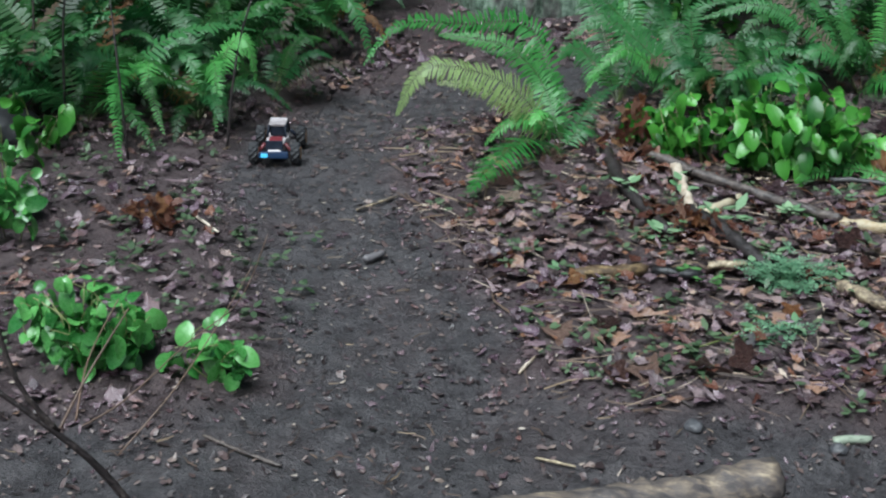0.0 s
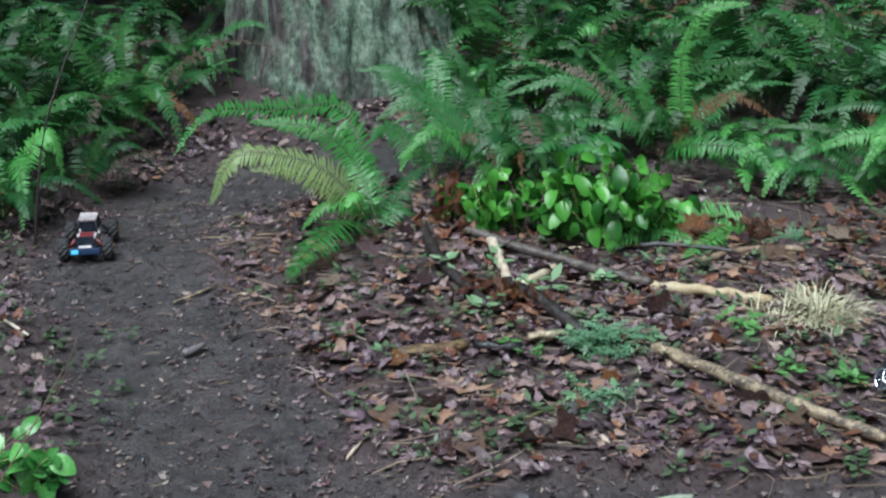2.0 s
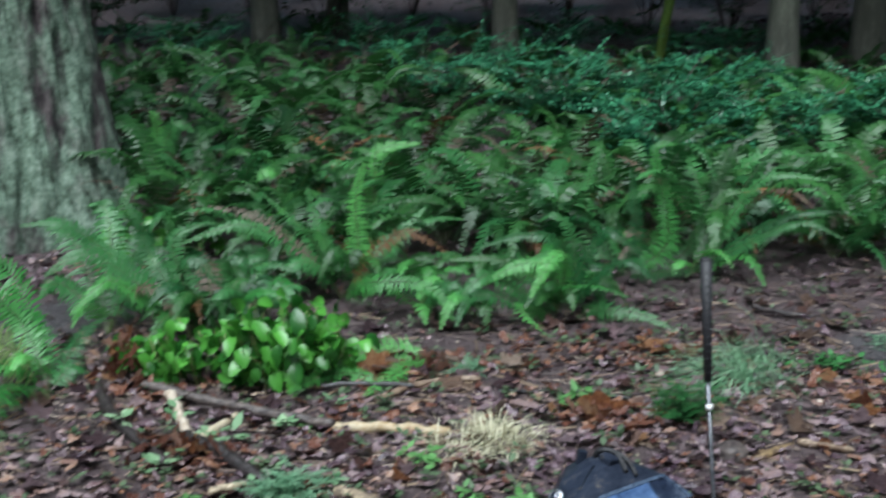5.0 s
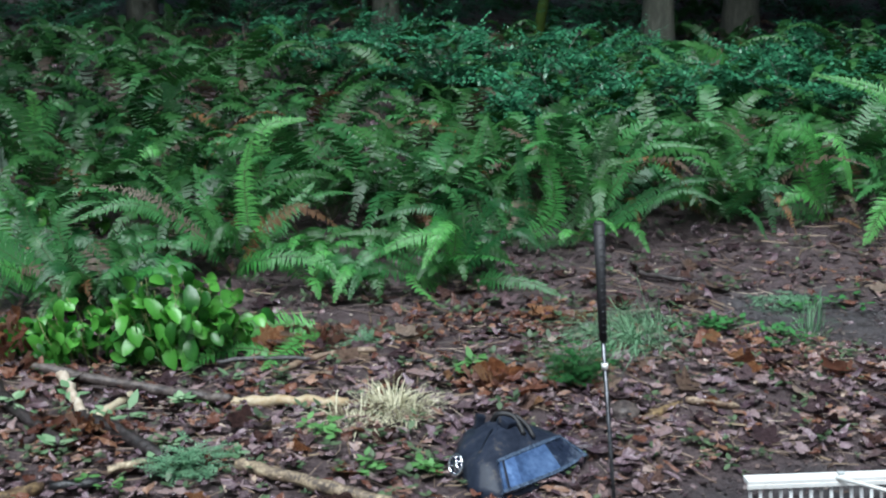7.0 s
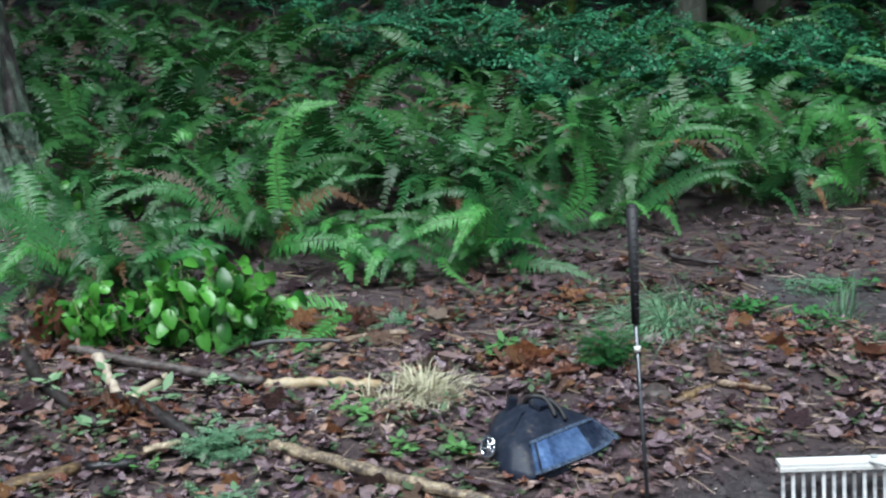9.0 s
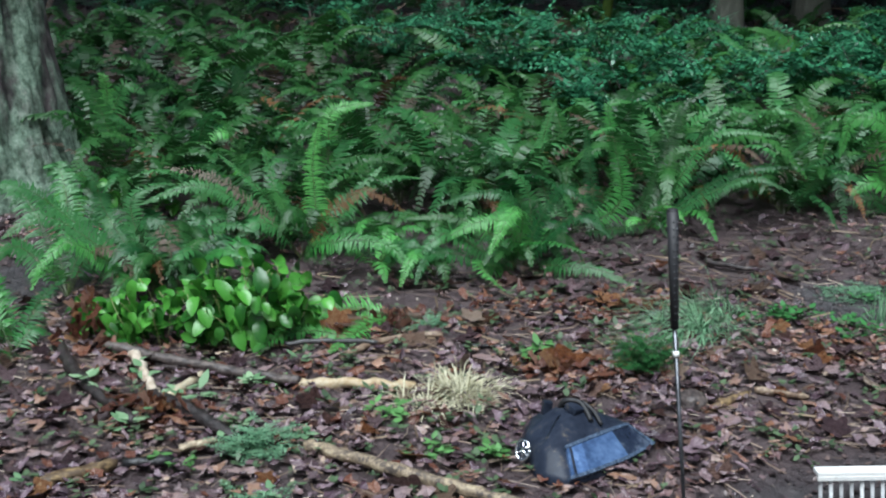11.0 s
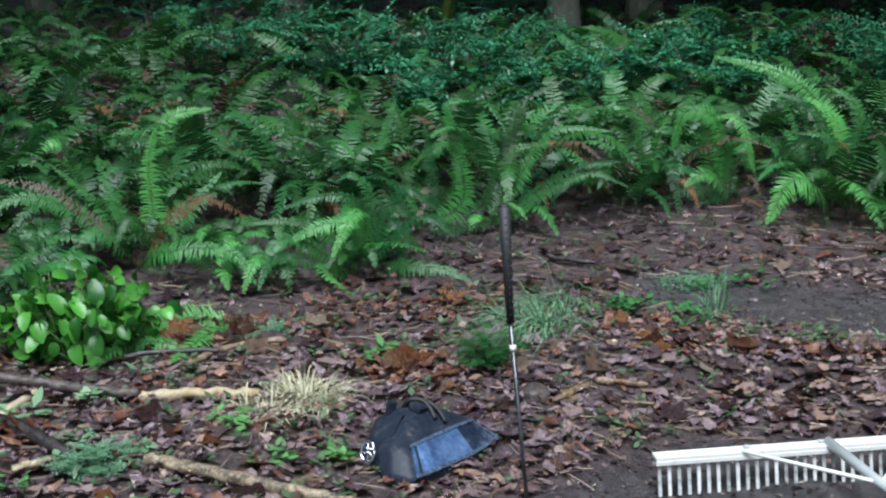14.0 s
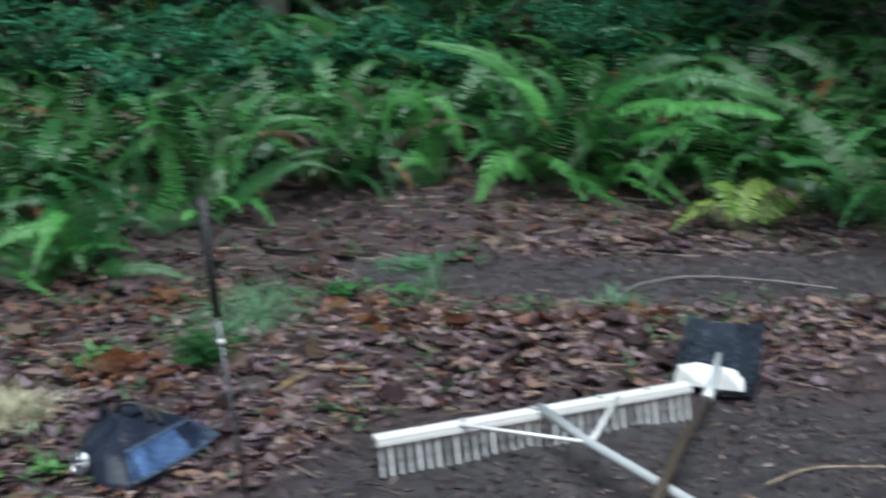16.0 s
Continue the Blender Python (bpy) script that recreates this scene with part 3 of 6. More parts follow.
for i in range(22):
    az, r = radians(-34 + 100 * ((i * 0.618) % 1.0)), 14.5 + 13 * ((i * 0.377) % 1.0)
    tree(r * math.sin(az), r * math.cos(az), rng.uniform(0.1, 0.24), rng.uniform(10, 16), 0.05, "dim forest trunk in the shade", 0.9, 2.6, 1100, FAR_BARK, 40 + i, 14, 14)
# Unseen ring of trees added behind the camera to cut off low sky light.
for i in range(11):
    az, r = radians(85 + 19 * i), 7.5 + 6 * ((i * 0.618) % 1.0)
    tree(r * math.sin(az), r * math.cos(az), rng.uniform(0.12, 0.3), rng.uniform(11, 16), 0.06, "unseen trunk added behind the viewer to block low sky", 2.2, 3.2, 1500, FAR_BARK, 80 + i, 14, 14)


# ---- ferns ----
def frond_mesh(control, tip, width, material, seed, pairs=0, bare=0.14, tilt=0.0, far=False):
    """One sword fern frond from the origin: a bent stalk with two rows of narrow leaflets that hang a little."""
    rng = np.random.default_rng(seed)
    t = np.array(tip, float)
    if isinstance(control[0], tuple):
        line = np.array([p[:] for p in bezier([(0, 0, 0), *control, tip], 40)])
        steps = np.linalg.norm(np.diff(line, axis=0), axis=1)
        length, arc = steps.sum(), np.r_[0, np.cumsum(steps)] / steps.sum()
        curve = lambda s: np.array([np.interp(s, arc, line[:, k]) for k in range(3)])
        way = lambda s: curve(min(s + 0.04, 1)) - curve(max(s - 0.04, 0))
    else:
        c = np.array(control, float)
        length = 0.5 * (np.linalg.norm(c) + np.linalg.norm(t - c) + np.linalg.norm(t))
        curve = lambda s: 2 * s * (1 - s) * c + s * s * t
        way = lambda s: 2 * (1 - 2 * s) * c + 2 * s * t
    pairs = pairs or int(np.clip(length * 90, 22, 72))
    fat = (0.46 if far else 0.43) * length * (1 - bare) / pairs
    level = np.array([t[0], t[1], 0.0])
    if np.linalg.norm(level) < 0.05:
        level = np.array([rng.normal(), rng.normal(), 0.0])
    across = np.cross(level / np.linalg.norm(level), (0, 0, 1.0))
    roll = rng.normal(0, 0.25) + tilt * across[1]
    hang = rng.uniform(0.15, 0.6)
    dead = material in (DEAD, DEAD_PALE, DEAD_RUST)
    fine = pairs > 40 or not far
    verts, faces = [], []
    stalk = [curve(s) for s in np.linspace(0, 1, 13)]
    stalk = stalk[::2] if pairs < 30 else stalk
    sv, sf = sweep([Vector(p) for p in stalk], [0.0020 * (1 - 0.8 * k / len(stalk)) for k in range(len(stalk))], 3 if pairs < 30 else 4, False)
    verts += [np.array(v) for v in sv]
    faces += sf
    for i in range(pairs):
        s = bare + (1 - bare) * (i + 0.5) / pairs
        u = (s - bare) / (1 - bare)
        reach = (1.0 if dead else 1.28) * width * min(1.0, 0.45 + u * 4.0) * (1 - u) ** 0.7 + 0.005
        p, d = curve(s), way(s)
        d = d / np.linalg.norm(d)
        up = np.cross(across, d)
        up = up / np.linalg.norm(up)
        if up[2] < 0 and abs(d[2]) < 0.9:
            up = -up
        sd = across * math.cos(roll) + up * math.sin(roll)
        nrm = np.cross(d, sd)
        if nrm[2] < 0:
            nrm = -nrm
        for g in (-1, 1):
            if dead and rng.random() < 0.2:
                continue
            out = sd * g + d * (0.28 + 0.25 * u) + rng.normal(0, 0.22 if dead else 0.12, 3)
            down = np.array([0, 0, -1.0]) * (hang + rng.normal(0, 0.08)) - nrm * 0.08
            out = out / np.linalg.norm(out)
            l = reach * rng.uniform(0.72, 1.16)
            m1, m2 = p + out * l * 0.3 + down * l * 0.06, p + out * l * 0.68 + down * l * 0.30
            end = p + (out + down * 0.75) / np.linalg.norm(out + down * 0.75) * l
            lift = nrm * fat * 0.25
            k = len(verts)
            if fine:
                verts += [p + d * fat * 0.5, p - d * fat * 0.45, m1 + d * fat * 1.05 + lift, m1 - d * fat * 0.9 + lift, m2 + d * fat * 0.8 + lift, m2 - d * fat * 0.7 + lift, end]
                faces += [(k, k + 1, k + 3, k + 2), (k + 2, k + 3, k + 5, k + 4), (k + 4, k + 5, k + 6)]
            else:
                verts += [p + d * fat * 0.75, p - d * fat * 0.7, m2 + d * fat * 0.8 + lift, m2 - d * fat * 0.7 + lift, end]
                faces += [(k, k + 1, k + 3, k + 2), (k + 2, k + 3, k + 4)]
    me = mesh_of("frond", verts, faces, material)
    me.materials.append(STALK)
    for f in me.polygons[:len(sf)]:
        f.material_index = 1
    return me


def chance_frond(rng, size, az, stiff=1.0):
    """A control and a tip for a frond of about that length that leans out to az."""
    l = size * rng.uniform(0.75, 1.1)
    x, y = math.sin(az), math.cos(az)
    reach, high = l * rng.uniform(0.5, 0.85), l * rng.uniform(0.02, 0.5) * stiff
    rise = l * rng.uniform(0.5, 0.85)
    return (x * reach * 0.5, y * reach * 0.5, rise), (x * reach, y * reach, high)


FERNS = []


def fern(at, fronds, extra, label, size=0.50):
    rng = np.random.default_rng(100 + len(FERNS))
    f = thing("sword_fern", (at[0], at[1], gz(at[0], at[1]) + 0.01), label, "fern", "sword ferns")
    FERNS.append(f)
    for k, (control, tip, width, material) in enumerate(fronds):
        part("frond", frond_mesh(control, tip, width, material, 31 * len(FERNS) + k, tilt=0.75), material, f)
    for k in range(extra):
        pick = rng.random()
        tone = FAR_FERN if pick < 0.55 else GREEN if pick < 0.82 else BRIGHT if pick < 0.92 else DEAD if pick < 0.95 else DEAD_RUST if pick < 0.98 else DEAD_PALE
        control, tip = chance_frond(rng, size, rng.uniform(0, 2 * math.pi), 0.8)
        part("frond", frond_mesh(control, tip, rng.uniform(0.05, 0.07), tone, 7000 + 31 * len(FERNS) + k, tilt=0.4), tone, f)
    return f


fern((-0.21, 4.42), [
    (((-0.14, 0.43, 0.33), (-0.39, 0.30, 0.38), (-0.62, 0.15, 0.40),), (-0.73, 0.02, 0.28), 0.084, BRIGHT),
    (((-0.09, 0.18, 0.20), (-0.24, 0.20, 0.33),), (-0.48, 0.20, 0.36), 0.073, BRIGHT),
    (((-0.03, 0.23, 0.12), (-0.17, 0.26, 0.26),), (-0.32, 0.27, 0.29), 0.065, GREEN),
    (((-0.15, -0.03, 0.21), (-0.31, -0.07, 0.30), (-0.49, -0.11, 0.31),), (-0.58, -0.15, 0.15), 0.095, YELLOWED),
    (((-0.18, -0.01, 0.16), (-0.32, -0.01, 0.23),), (-0.45, -0.03, 0.24), 0.071, YELLOWED),
    (((-0.11, -0.22, 0.11), (-0.21, -0.38, 0.07),), (-0.27, -0.55, 0.03), 0.113, BRIGHT),
    (((0.07, 0.05, 0.07),), (0.13, 0.10, 0.03), 0.054, GREEN),
    (((0.10, 0.20, 0.13),), (0.19, 0.31, 0.17), 0.059, GREEN),
], 2, "green sword fern with yellowing arched fronds drooping over the muddy path", 0.42)
fern((-0.02, 5.06, 0.00), [
    ((-0.12, 0.45, 0.48), (-0.28, 0.30, 0.40), 0.085, GREEN),
    ((0.07, 0.52, 0.54), (-0.06, 0.41, 0.45), 0.085, GREEN),
    ((0.14, 0.47, 0.37), (0.20, 0.30, 0.34), 0.080, GREEN),
    ((0.16, 0.33, 0.23), (0.33, 0.15, 0.22), 0.070, GREEN),
    ((-0.18, 0.20, 0.29), (-0.25, 0.00, 0.17), 0.070, GREEN),
    ((0.06, 0.15, 0.29), (0.16, -0.05, 0.07), 0.070, GREEN),
], 3, "tall green sword fern growing beside the big trunk")
fern((0.39, 4.99, 0.00), [
    ((-0.11, 0.31, 0.23), (-0.22, 0.22, 0.18), 0.070, GREEN),
    ((0.00, 0.46, 0.24), (-0.08, 0.31, 0.28), 0.070, GREEN),
    ((0.14, 0.43, 0.20), (0.16, 0.34, 0.25), 0.070, GREEN),
    ((-0.12, 0.11, 0.20), (-0.32, 0.02, 0.12), 0.070, GREEN),
    ((0.17, 0.29, 0.15), (0.27, 0.18, 0.17), 0.070, GREEN),
], 11, "low green sword fern with fine narrow leaflets")
fern((0.98, 5.40), [
    (((-0.17, 0.04, 0.21), (-0.33, 0.08, 0.36),), (-0.56, 0.12, 0.42), 0.072, DEAD_PALE),
    (((-0.10, 0.14, 0.22), (-0.20, 0.19, 0.34),), (-0.31, 0.25, 0.44), 0.071, GREEN),
    (((0.12, -0.04, 0.20), (0.28, -0.09, 0.31),), (0.44, -0.14, 0.22), 0.080, DEAD_RUST),
    (((0.03, -0.27, 0.13), (0.21, -0.37, 0.16), (0.32, -0.46, 0.13),), (0.37, -0.54, 0.03), 0.071, BRIGHT),
    (((0.19, 0.18, 0.16), (0.35, 0.22, 0.27),), (0.44, 0.26, 0.34), 0.065, GREEN),
], 4, "sword fern with pinkish dead and rusty fronds among green ones", 0.50)
fern((1.08, 5.46), [
    (((-0.35, -0.02, 0.26), (-0.54, -0.01, 0.34),), (-0.78, -0.01, 0.27), 0.065, GREEN),
    (((-0.13, 0.13, 0.17), (-0.17, 0.20, 0.29),), (-0.20, 0.26, 0.44), 0.065, GREEN),
    (((-0.01, 0.04, 0.26), (-0.01, 0.06, 0.42),), (0.03, 0.07, 0.58), 0.065, BRIGHT),
    (((0.17, 0.04, 0.22), (0.33, 0.05, 0.31),), (0.49, 0.06, 0.30), 0.065, GREEN),
], 4, "sword fern with pinkish dead and rusty fronds among green ones", 0.50)
fern((1.86, 5.02), [
    (((-0.06, -0.07, 0.23), (-0.20, -0.06, 0.25),), (-0.39, -0.03, 0.15), 0.067, BRIGHT),
    (((-0.01, -0.10, 0.28), (-0.10, -0.18, 0.30),), (-0.21, -0.25, 0.16), 0.067, BRIGHT),
    (((-0.21, -0.14, 0.09), (-0.18, -0.27, 0.04),), (-0.17, -0.38, 0.03), 0.067, BRIGHT),
    (((0.14, -0.02, 0.30), (0.21, -0.06, 0.37),), (0.32, -0.13, 0.28), 0.071, GREEN),
    (((-0.27, -0.03, 0.18), (-0.38, -0.07, 0.20),), (-0.51, -0.10, 0.09), 0.071, GREEN),
    (((0.15, -0.09, 0.21), (0.25, -0.17, 0.27),), (0.34, -0.25, 0.19), 0.065, GREEN),
], 5, "spreading bright green sword fern at the edge of the leaf litter", 0.42)
fern((1.96, 5.08), [
    (((-0.09, -0.01, 0.30), (-0.24, 0.04, 0.34),), (-0.41, 0.09, 0.28), 0.063, GREEN),
    (((-0.15, -0.20, 0.15), (-0.03, -0.30, 0.19),), (0.08, -0.40, 0.16), 0.078, BRIGHT),
    (((0.03, -0.26, 0.07), (0.15, -0.35, 0.07),), (0.25, -0.45, 0.03), 0.060, GREEN),
    (((-0.01, 0.03, 0.31), (-0.08, 0.07, 0.41),), (-0.14, 0.11, 0.38), 0.065, GREEN),
    (((-0.45, -0.14, 0.13), (-0.55, -0.20, 0.12),), (-0.61, -0.26, 0.04), 0.065, GREEN),
    (((-0.23, 0.09, 0.18), (-0.37, 0.14, 0.22),), (-0.52, 0.18, 0.21), 0.059, FAR_FERN),
], 5, "spreading bright green sword fern at the edge of the leaf litter", 0.42)
fern((2.28, 5.42), [
    (((-0.08, 0.14, 0.18), (-0.08, 0.19, 0.39),), (0.00, 0.22, 0.61), 0.060, GREEN),
    (((0.11, 0.01, 0.11), (0.12, 0.06, 0.29),), (0.11, 0.12, 0.49), 0.060, GREEN),
    (((0.22, -0.06, 0.14), (0.22, -0.01, 0.38), (0.19, 0.04, 0.59),), (0.30, 0.03, 0.61), 0.063, BRIGHT),
    (((-0.19, 0.36, 0.20), (-0.27, 0.46, 0.35),), (-0.41, 0.57, 0.41), 0.065, GREEN),
    (((0.28, -0.05, 0.08), (0.36, -0.07, 0.19),), (0.40, -0.07, 0.30), 0.059, FAR_FERN),
    (((0.06, 0.12, 0.03), (0.04, 0.17, 0.16),), (0.06, 0.19, 0.30), 0.059, FAR_FERN),
    (((0.25, -0.22, 0.07), (0.30, -0.30, 0.11),), (0.33, -0.37, 0.04), 0.059, FAR_FERN),
], 3, "tall upright sword fern with stiff narrow dark green fronds", 0.40)
fern((2.66, 5.42), [
    (((0.18, 0.02, 0.23), (0.34, -0.06, 0.47),), (0.58, -0.20, 0.47), 0.060, GREEN),
    (((0.19, -0.08, 0.16), (0.40, -0.18, 0.31),), (0.64, -0.30, 0.34), 0.063, GREEN),
    (((0.20, -0.17, 0.18), (0.40, -0.29, 0.30),), (0.55, -0.40, 0.24), 0.054, GREEN),
    (((0.25, 0.32, 0.25), (0.37, 0.37, 0.53),), (0.63, 0.35, 0.66), 0.065, FAR_FERN),
    (((0.13, -0.20, 0.13), (0.17, -0.29, 0.13),), (0.19, -0.38, 0.03), 0.071, BRIGHT),
    (((0.15, 0.15, 0.15), (0.24, 0.16, 0.34),), (0.39, 0.14, 0.36), 0.059, FAR_FERN),
    (((0.16, 0.07, 0.19), (0.25, 0.06, 0.30),), (0.39, 0.02, 0.30), 0.059, FAR_FERN),
], 2, "dark green sword fern with long fronds arching to one side", 0.40)
fern((3.30, 5.72), [
    (((0.32, -0.12, 0.34), (0.25, -0.06, 0.47),), (0.09, 0.06, 0.45), 0.059, GREEN),
    (((0.43, -0.29, 0.30), (0.34, -0.25, 0.37),), (0.19, -0.18, 0.25), 0.059, GREEN),
    (((0.35, -0.25, 0.18), (0.40, -0.33, 0.22),), (0.45, -0.41, 0.12), 0.059, FAR_FERN),
], 3, "sword fern with pale bluish fronds under the shrubs", 0.42)
fern((3.97, 5.22), [
    (((-0.08, -0.03, 0.26), (-0.15, -0.01, 0.45), (-0.28, 0.05, 0.48),), (-0.34, 0.06, 0.29), 0.083, BRIGHT),
    (((-0.10, 0.09, 0.24), (-0.12, 0.05, 0.43), (-0.03, -0.06, 0.44),), (0.02, -0.14, 0.18), 0.085, BRIGHT),
    (((-0.12, -0.04, 0.13), (-0.21, -0.03, 0.18),), (-0.31, -0.02, 0.12), 0.081, BRIGHT),
    (((-0.03, -0.11, 0.05), (-0.01, -0.18, 0.05),), (0.00, -0.25, 0.03), 0.049, DEAD_RUST),
    (((-0.14, 0.06, 0.07), (-0.25, 0.10, 0.06),), (-0.34, 0.12, 0.03), 0.073, GREEN),
    (((0.03, 0.10, 0.16), (-0.01, 0.13, 0.25),), (-0.09, 0.19, 0.24), 0.067, FAR_FERN),
], 2, "green sword fern with two tall hooked fronds", 0.40)
fern((4.40, 4.98), [
    (((-0.29, -0.21, 0.19), (-0.44, -0.21, 0.22),), (-0.58, -0.23, 0.03), 0.140, BRIGHT),
    (((-0.17, -0.25, 0.21), (-0.15, -0.40, 0.18),), (-0.15, -0.54, 0.03), 0.134, BRIGHT),
    (((0.10, 0.11, 0.36), (-0.05, 0.31, 0.63),), (-0.34, 0.59, 0.73), 0.076, BRIGHT),
    (((-0.10, 0.13, 0.31), (-0.13, 0.20, 0.48),), (-0.20, 0.30, 0.59), 0.091, GREEN),
    (((-0.03, 0.09, 0.34), (-0.09, 0.14, 0.53),), (-0.19, 0.22, 0.57), 0.091, GREEN),
    (((0.07, 0.03, 0.31), (0.03, 0.09, 0.48),), (-0.07, 0.19, 0.55), 0.091, BRIGHT),
    (((0.17, 0.02, 0.34), (0.16, 0.08, 0.53),), (0.08, 0.20, 0.61), 0.085, GREEN),
    (((-0.16, 0.14, 0.17), (-0.23, 0.19, 0.23),), (-0.29, 0.24, 0.19), 0.073, GREEN),
], 5, "large bright green sword fern overhanging the muddy path", 0.60)
fern((4.62, 4.62), [
    (((-0.30, -0.08, 0.13), (-0.31, -0.23, 0.08),), (-0.31, -0.40, 0.03), 0.146, BRIGHT),
    (((-0.10, -0.18, 0.18), (-0.07, -0.35, 0.16),), (-0.03, -0.55, 0.03), 0.116, BRIGHT),
    (((-0.07, 0.09, 0.37), (0.06, -0.01, 0.54),), (0.25, -0.19, 0.60), 0.104, BRIGHT),
    (((-0.17, 0.05, 0.36), (-0.14, -0.03, 0.42),), (-0.08, -0.13, 0.37), 0.104, BRIGHT),
    (((-0.03, -0.15, 0.31), (0.17, -0.49, 0.35),), (0.35, -0.85, 0.22), 0.110, BRIGHT),
    (((0.09, 0.10, 0.44), (0.25, -0.02, 0.64),), (0.43, -0.16, 0.66), 0.098, GREEN),
    (((-0.24, 0.29, 0.30), (-0.31, 0.35, 0.39),), (-0.40, 0.43, 0.39), 0.098, GREEN),
], 6, "large sword fern with long fronds sweeping over the path edge", 0.60)
fern((4.72, 4.68), [
    (((-0.46, 0.03, 0.19), (-0.47, -0.08, 0.18),), (-0.46, -0.20, 0.09), 0.128, BRIGHT),
    (((-0.21, -0.26, 0.11), (-0.21, -0.42, 0.09),), (-0.22, -0.58, 0.03), 0.128, BRIGHT),
    (((-0.16, -0.07, 0.38), (0.02, -0.33, 0.47),), (0.23, -0.64, 0.28), 0.110, BRIGHT),
    (((-0.03, -0.22, 0.41), (0.25, -0.64, 0.46),), (0.54, -1.13, 0.21), 0.110, BRIGHT),
    (((-0.22, 0.24, 0.31), (-0.16, 0.23, 0.49),), (-0.03, 0.15, 0.60), 0.098, GREEN),
    (((0.14, -0.17, 0.53), (0.35, -0.40, 0.56),), (0.55, -0.64, 0.43), 0.098, GREEN),
], 6, "large sword fern with long fronds sweeping over the path edge", 0.60)
fern((0.34, 5.02), [
    (((-0.36, 0.12, 0.33), (-0.51, 0.13, 0.44),), (-0.67, 0.14, 0.44), 0.071, GREEN),
    (((-0.32, -0.01, 0.29), (-0.44, -0.03, 0.35),), (-0.58, -0.06, 0.28), 0.071, GREEN),
    (((-0.18, 0.19, 0.28), (-0.22, 0.22, 0.42),), (-0.28, 0.26, 0.51), 0.065, GREEN),
    (((-0.07, -0.03, 0.28), (0.00, -0.07, 0.31),), (0.08, -0.11, 0.21), 0.065, GREEN),
    (((-0.30, -0.09, 0.24), (-0.38, -0.15, 0.25),), (-0.49, -0.20, 0.16), 0.067, BRIGHT),
    (((-0.09, 0.14, 0.32), (0.01, 0.17, 0.40),), (0.13, 0.19, 0.40), 0.065, GREEN),
], 2, "light green sword fern with spreading fronds behind the broad-leaved shrub", 0.40)
fern((1.35, 6.55), [
    (((0.01, 0.03, 0.28), (0.05, 0.06, 0.42),), (0.26, 0.04, 0.45), 0.076, BRIGHT),
    (((0.18, -0.07, 0.22), (0.12, -0.09, 0.35),), (-0.00, -0.10, 0.27), 0.086, GREEN),
    (((0.28, -0.06, 0.28), (0.43, -0.10, 0.36),), (0.60, -0.15, 0.30), 0.081, GREEN),
    (((-0.05, 0.11, 0.27), (-0.17, 0.13, 0.35),), (-0.32, 0.16, 0.30), 0.081, GREEN),
], 3, "pale green sword fern deeper in the undergrowth", 0.50)
fern((0.78, 6.75), [
    (((0.08, -0.03, 0.27), (0.02, -0.04, 0.33),), (-0.07, -0.04, 0.27), 0.103, BRIGHT),
    (((0.22, -0.06, 0.26), (0.27, -0.10, 0.30),), (0.34, -0.15, 0.21), 0.103, GREEN),
    (((0.17, 0.11, 0.21), (0.16, 0.15, 0.31),), (0.14, 0.19, 0.37), 0.097, GREEN),
], 2, "soft green fern in the undergrowth beside the fir", 0.50)
fern((0.10, 7.45), [
    (((0.04, -0.00, 0.31), (-0.01, 0.00, 0.43),), (-0.10, -0.00, 0.41), 0.108, GREEN),
    (((0.19, -0.00, 0.30), (0.26, -0.01, 0.43),), (0.37, -0.01, 0.38), 0.108, GREEN),
    (((0.15, 0.13, 0.29), (0.15, 0.16, 0.45),), (0.12, 0.20, 0.48), 0.108, BRIGHT),
], 3, "green fern mound in the undergrowth beside the fir", 0.55)
fern((4.40, 3.60, 0.01), [
    ((0.12, 0.23, 0.24), (-0.24, 0.19, 0.04), 0.075, LIME),
    ((0.21, 0.15, 0.29), (0.18, -0.06, 0.19), 0.075, LIME),
    ((0.13, 0.19, 0.33), (0.01, 0.23, 0.17), 0.075, LIME),
    ((0.39, -0.02, 0.29), (0.38, -0.16, 0.22), 0.075, LIME),
], 2, "small yellow-green fern at the path edge")
fern((-1.65, 4.64, 0.00), [
    ((-0.42, 0.13, 0.46), (-0.07, -0.62, 0.04), 0.080, BRIGHT),
    ((-0.29, 0.03, 0.48), (-0.03, -0.30, 0.04), 0.080, BRIGHT),
    ((0.06, 0.16, 0.46), (0.15, -0.24, 0.04), 0.075, BRIGHT),
    ((0.15, 0.27, 0.54), (0.22, 0.07, 0.12), 0.075, BRIGHT),
    ((-0.52, -0.00, 0.41), (-0.39, -0.16, 0.14), 0.080, GREEN),
    ((-0.12, 0.43, 0.45), (-0.24, 0.22, 0.34), 0.080, GREEN),
    ((-0.34, 0.34, 0.39), (-0.39, 0.16, 0.30), 0.080, GREEN),
], 11, "green sword fern with drooping fronds beside the path")
fern((1.21, 4.53, 0.00), [
    ((-0.22, 0.17, 0.06), (-0.48, -0.10, 0.04), 0.075, BRIGHT),
    ((-0.15, -0.13, 0.06), (-0.37, -0.42, 0.04), 0.075, BRIGHT),
], 0, "fern fronds lying low over the leaf litter")
fern((0.96, 4.28, 0.00), [
    ((-0.17, 0.15, 0.06), (-0.38, -0.13, 0.04), 0.055, BRIGHT),
], 0, "low fern frond lying under the broad-leaved plant")

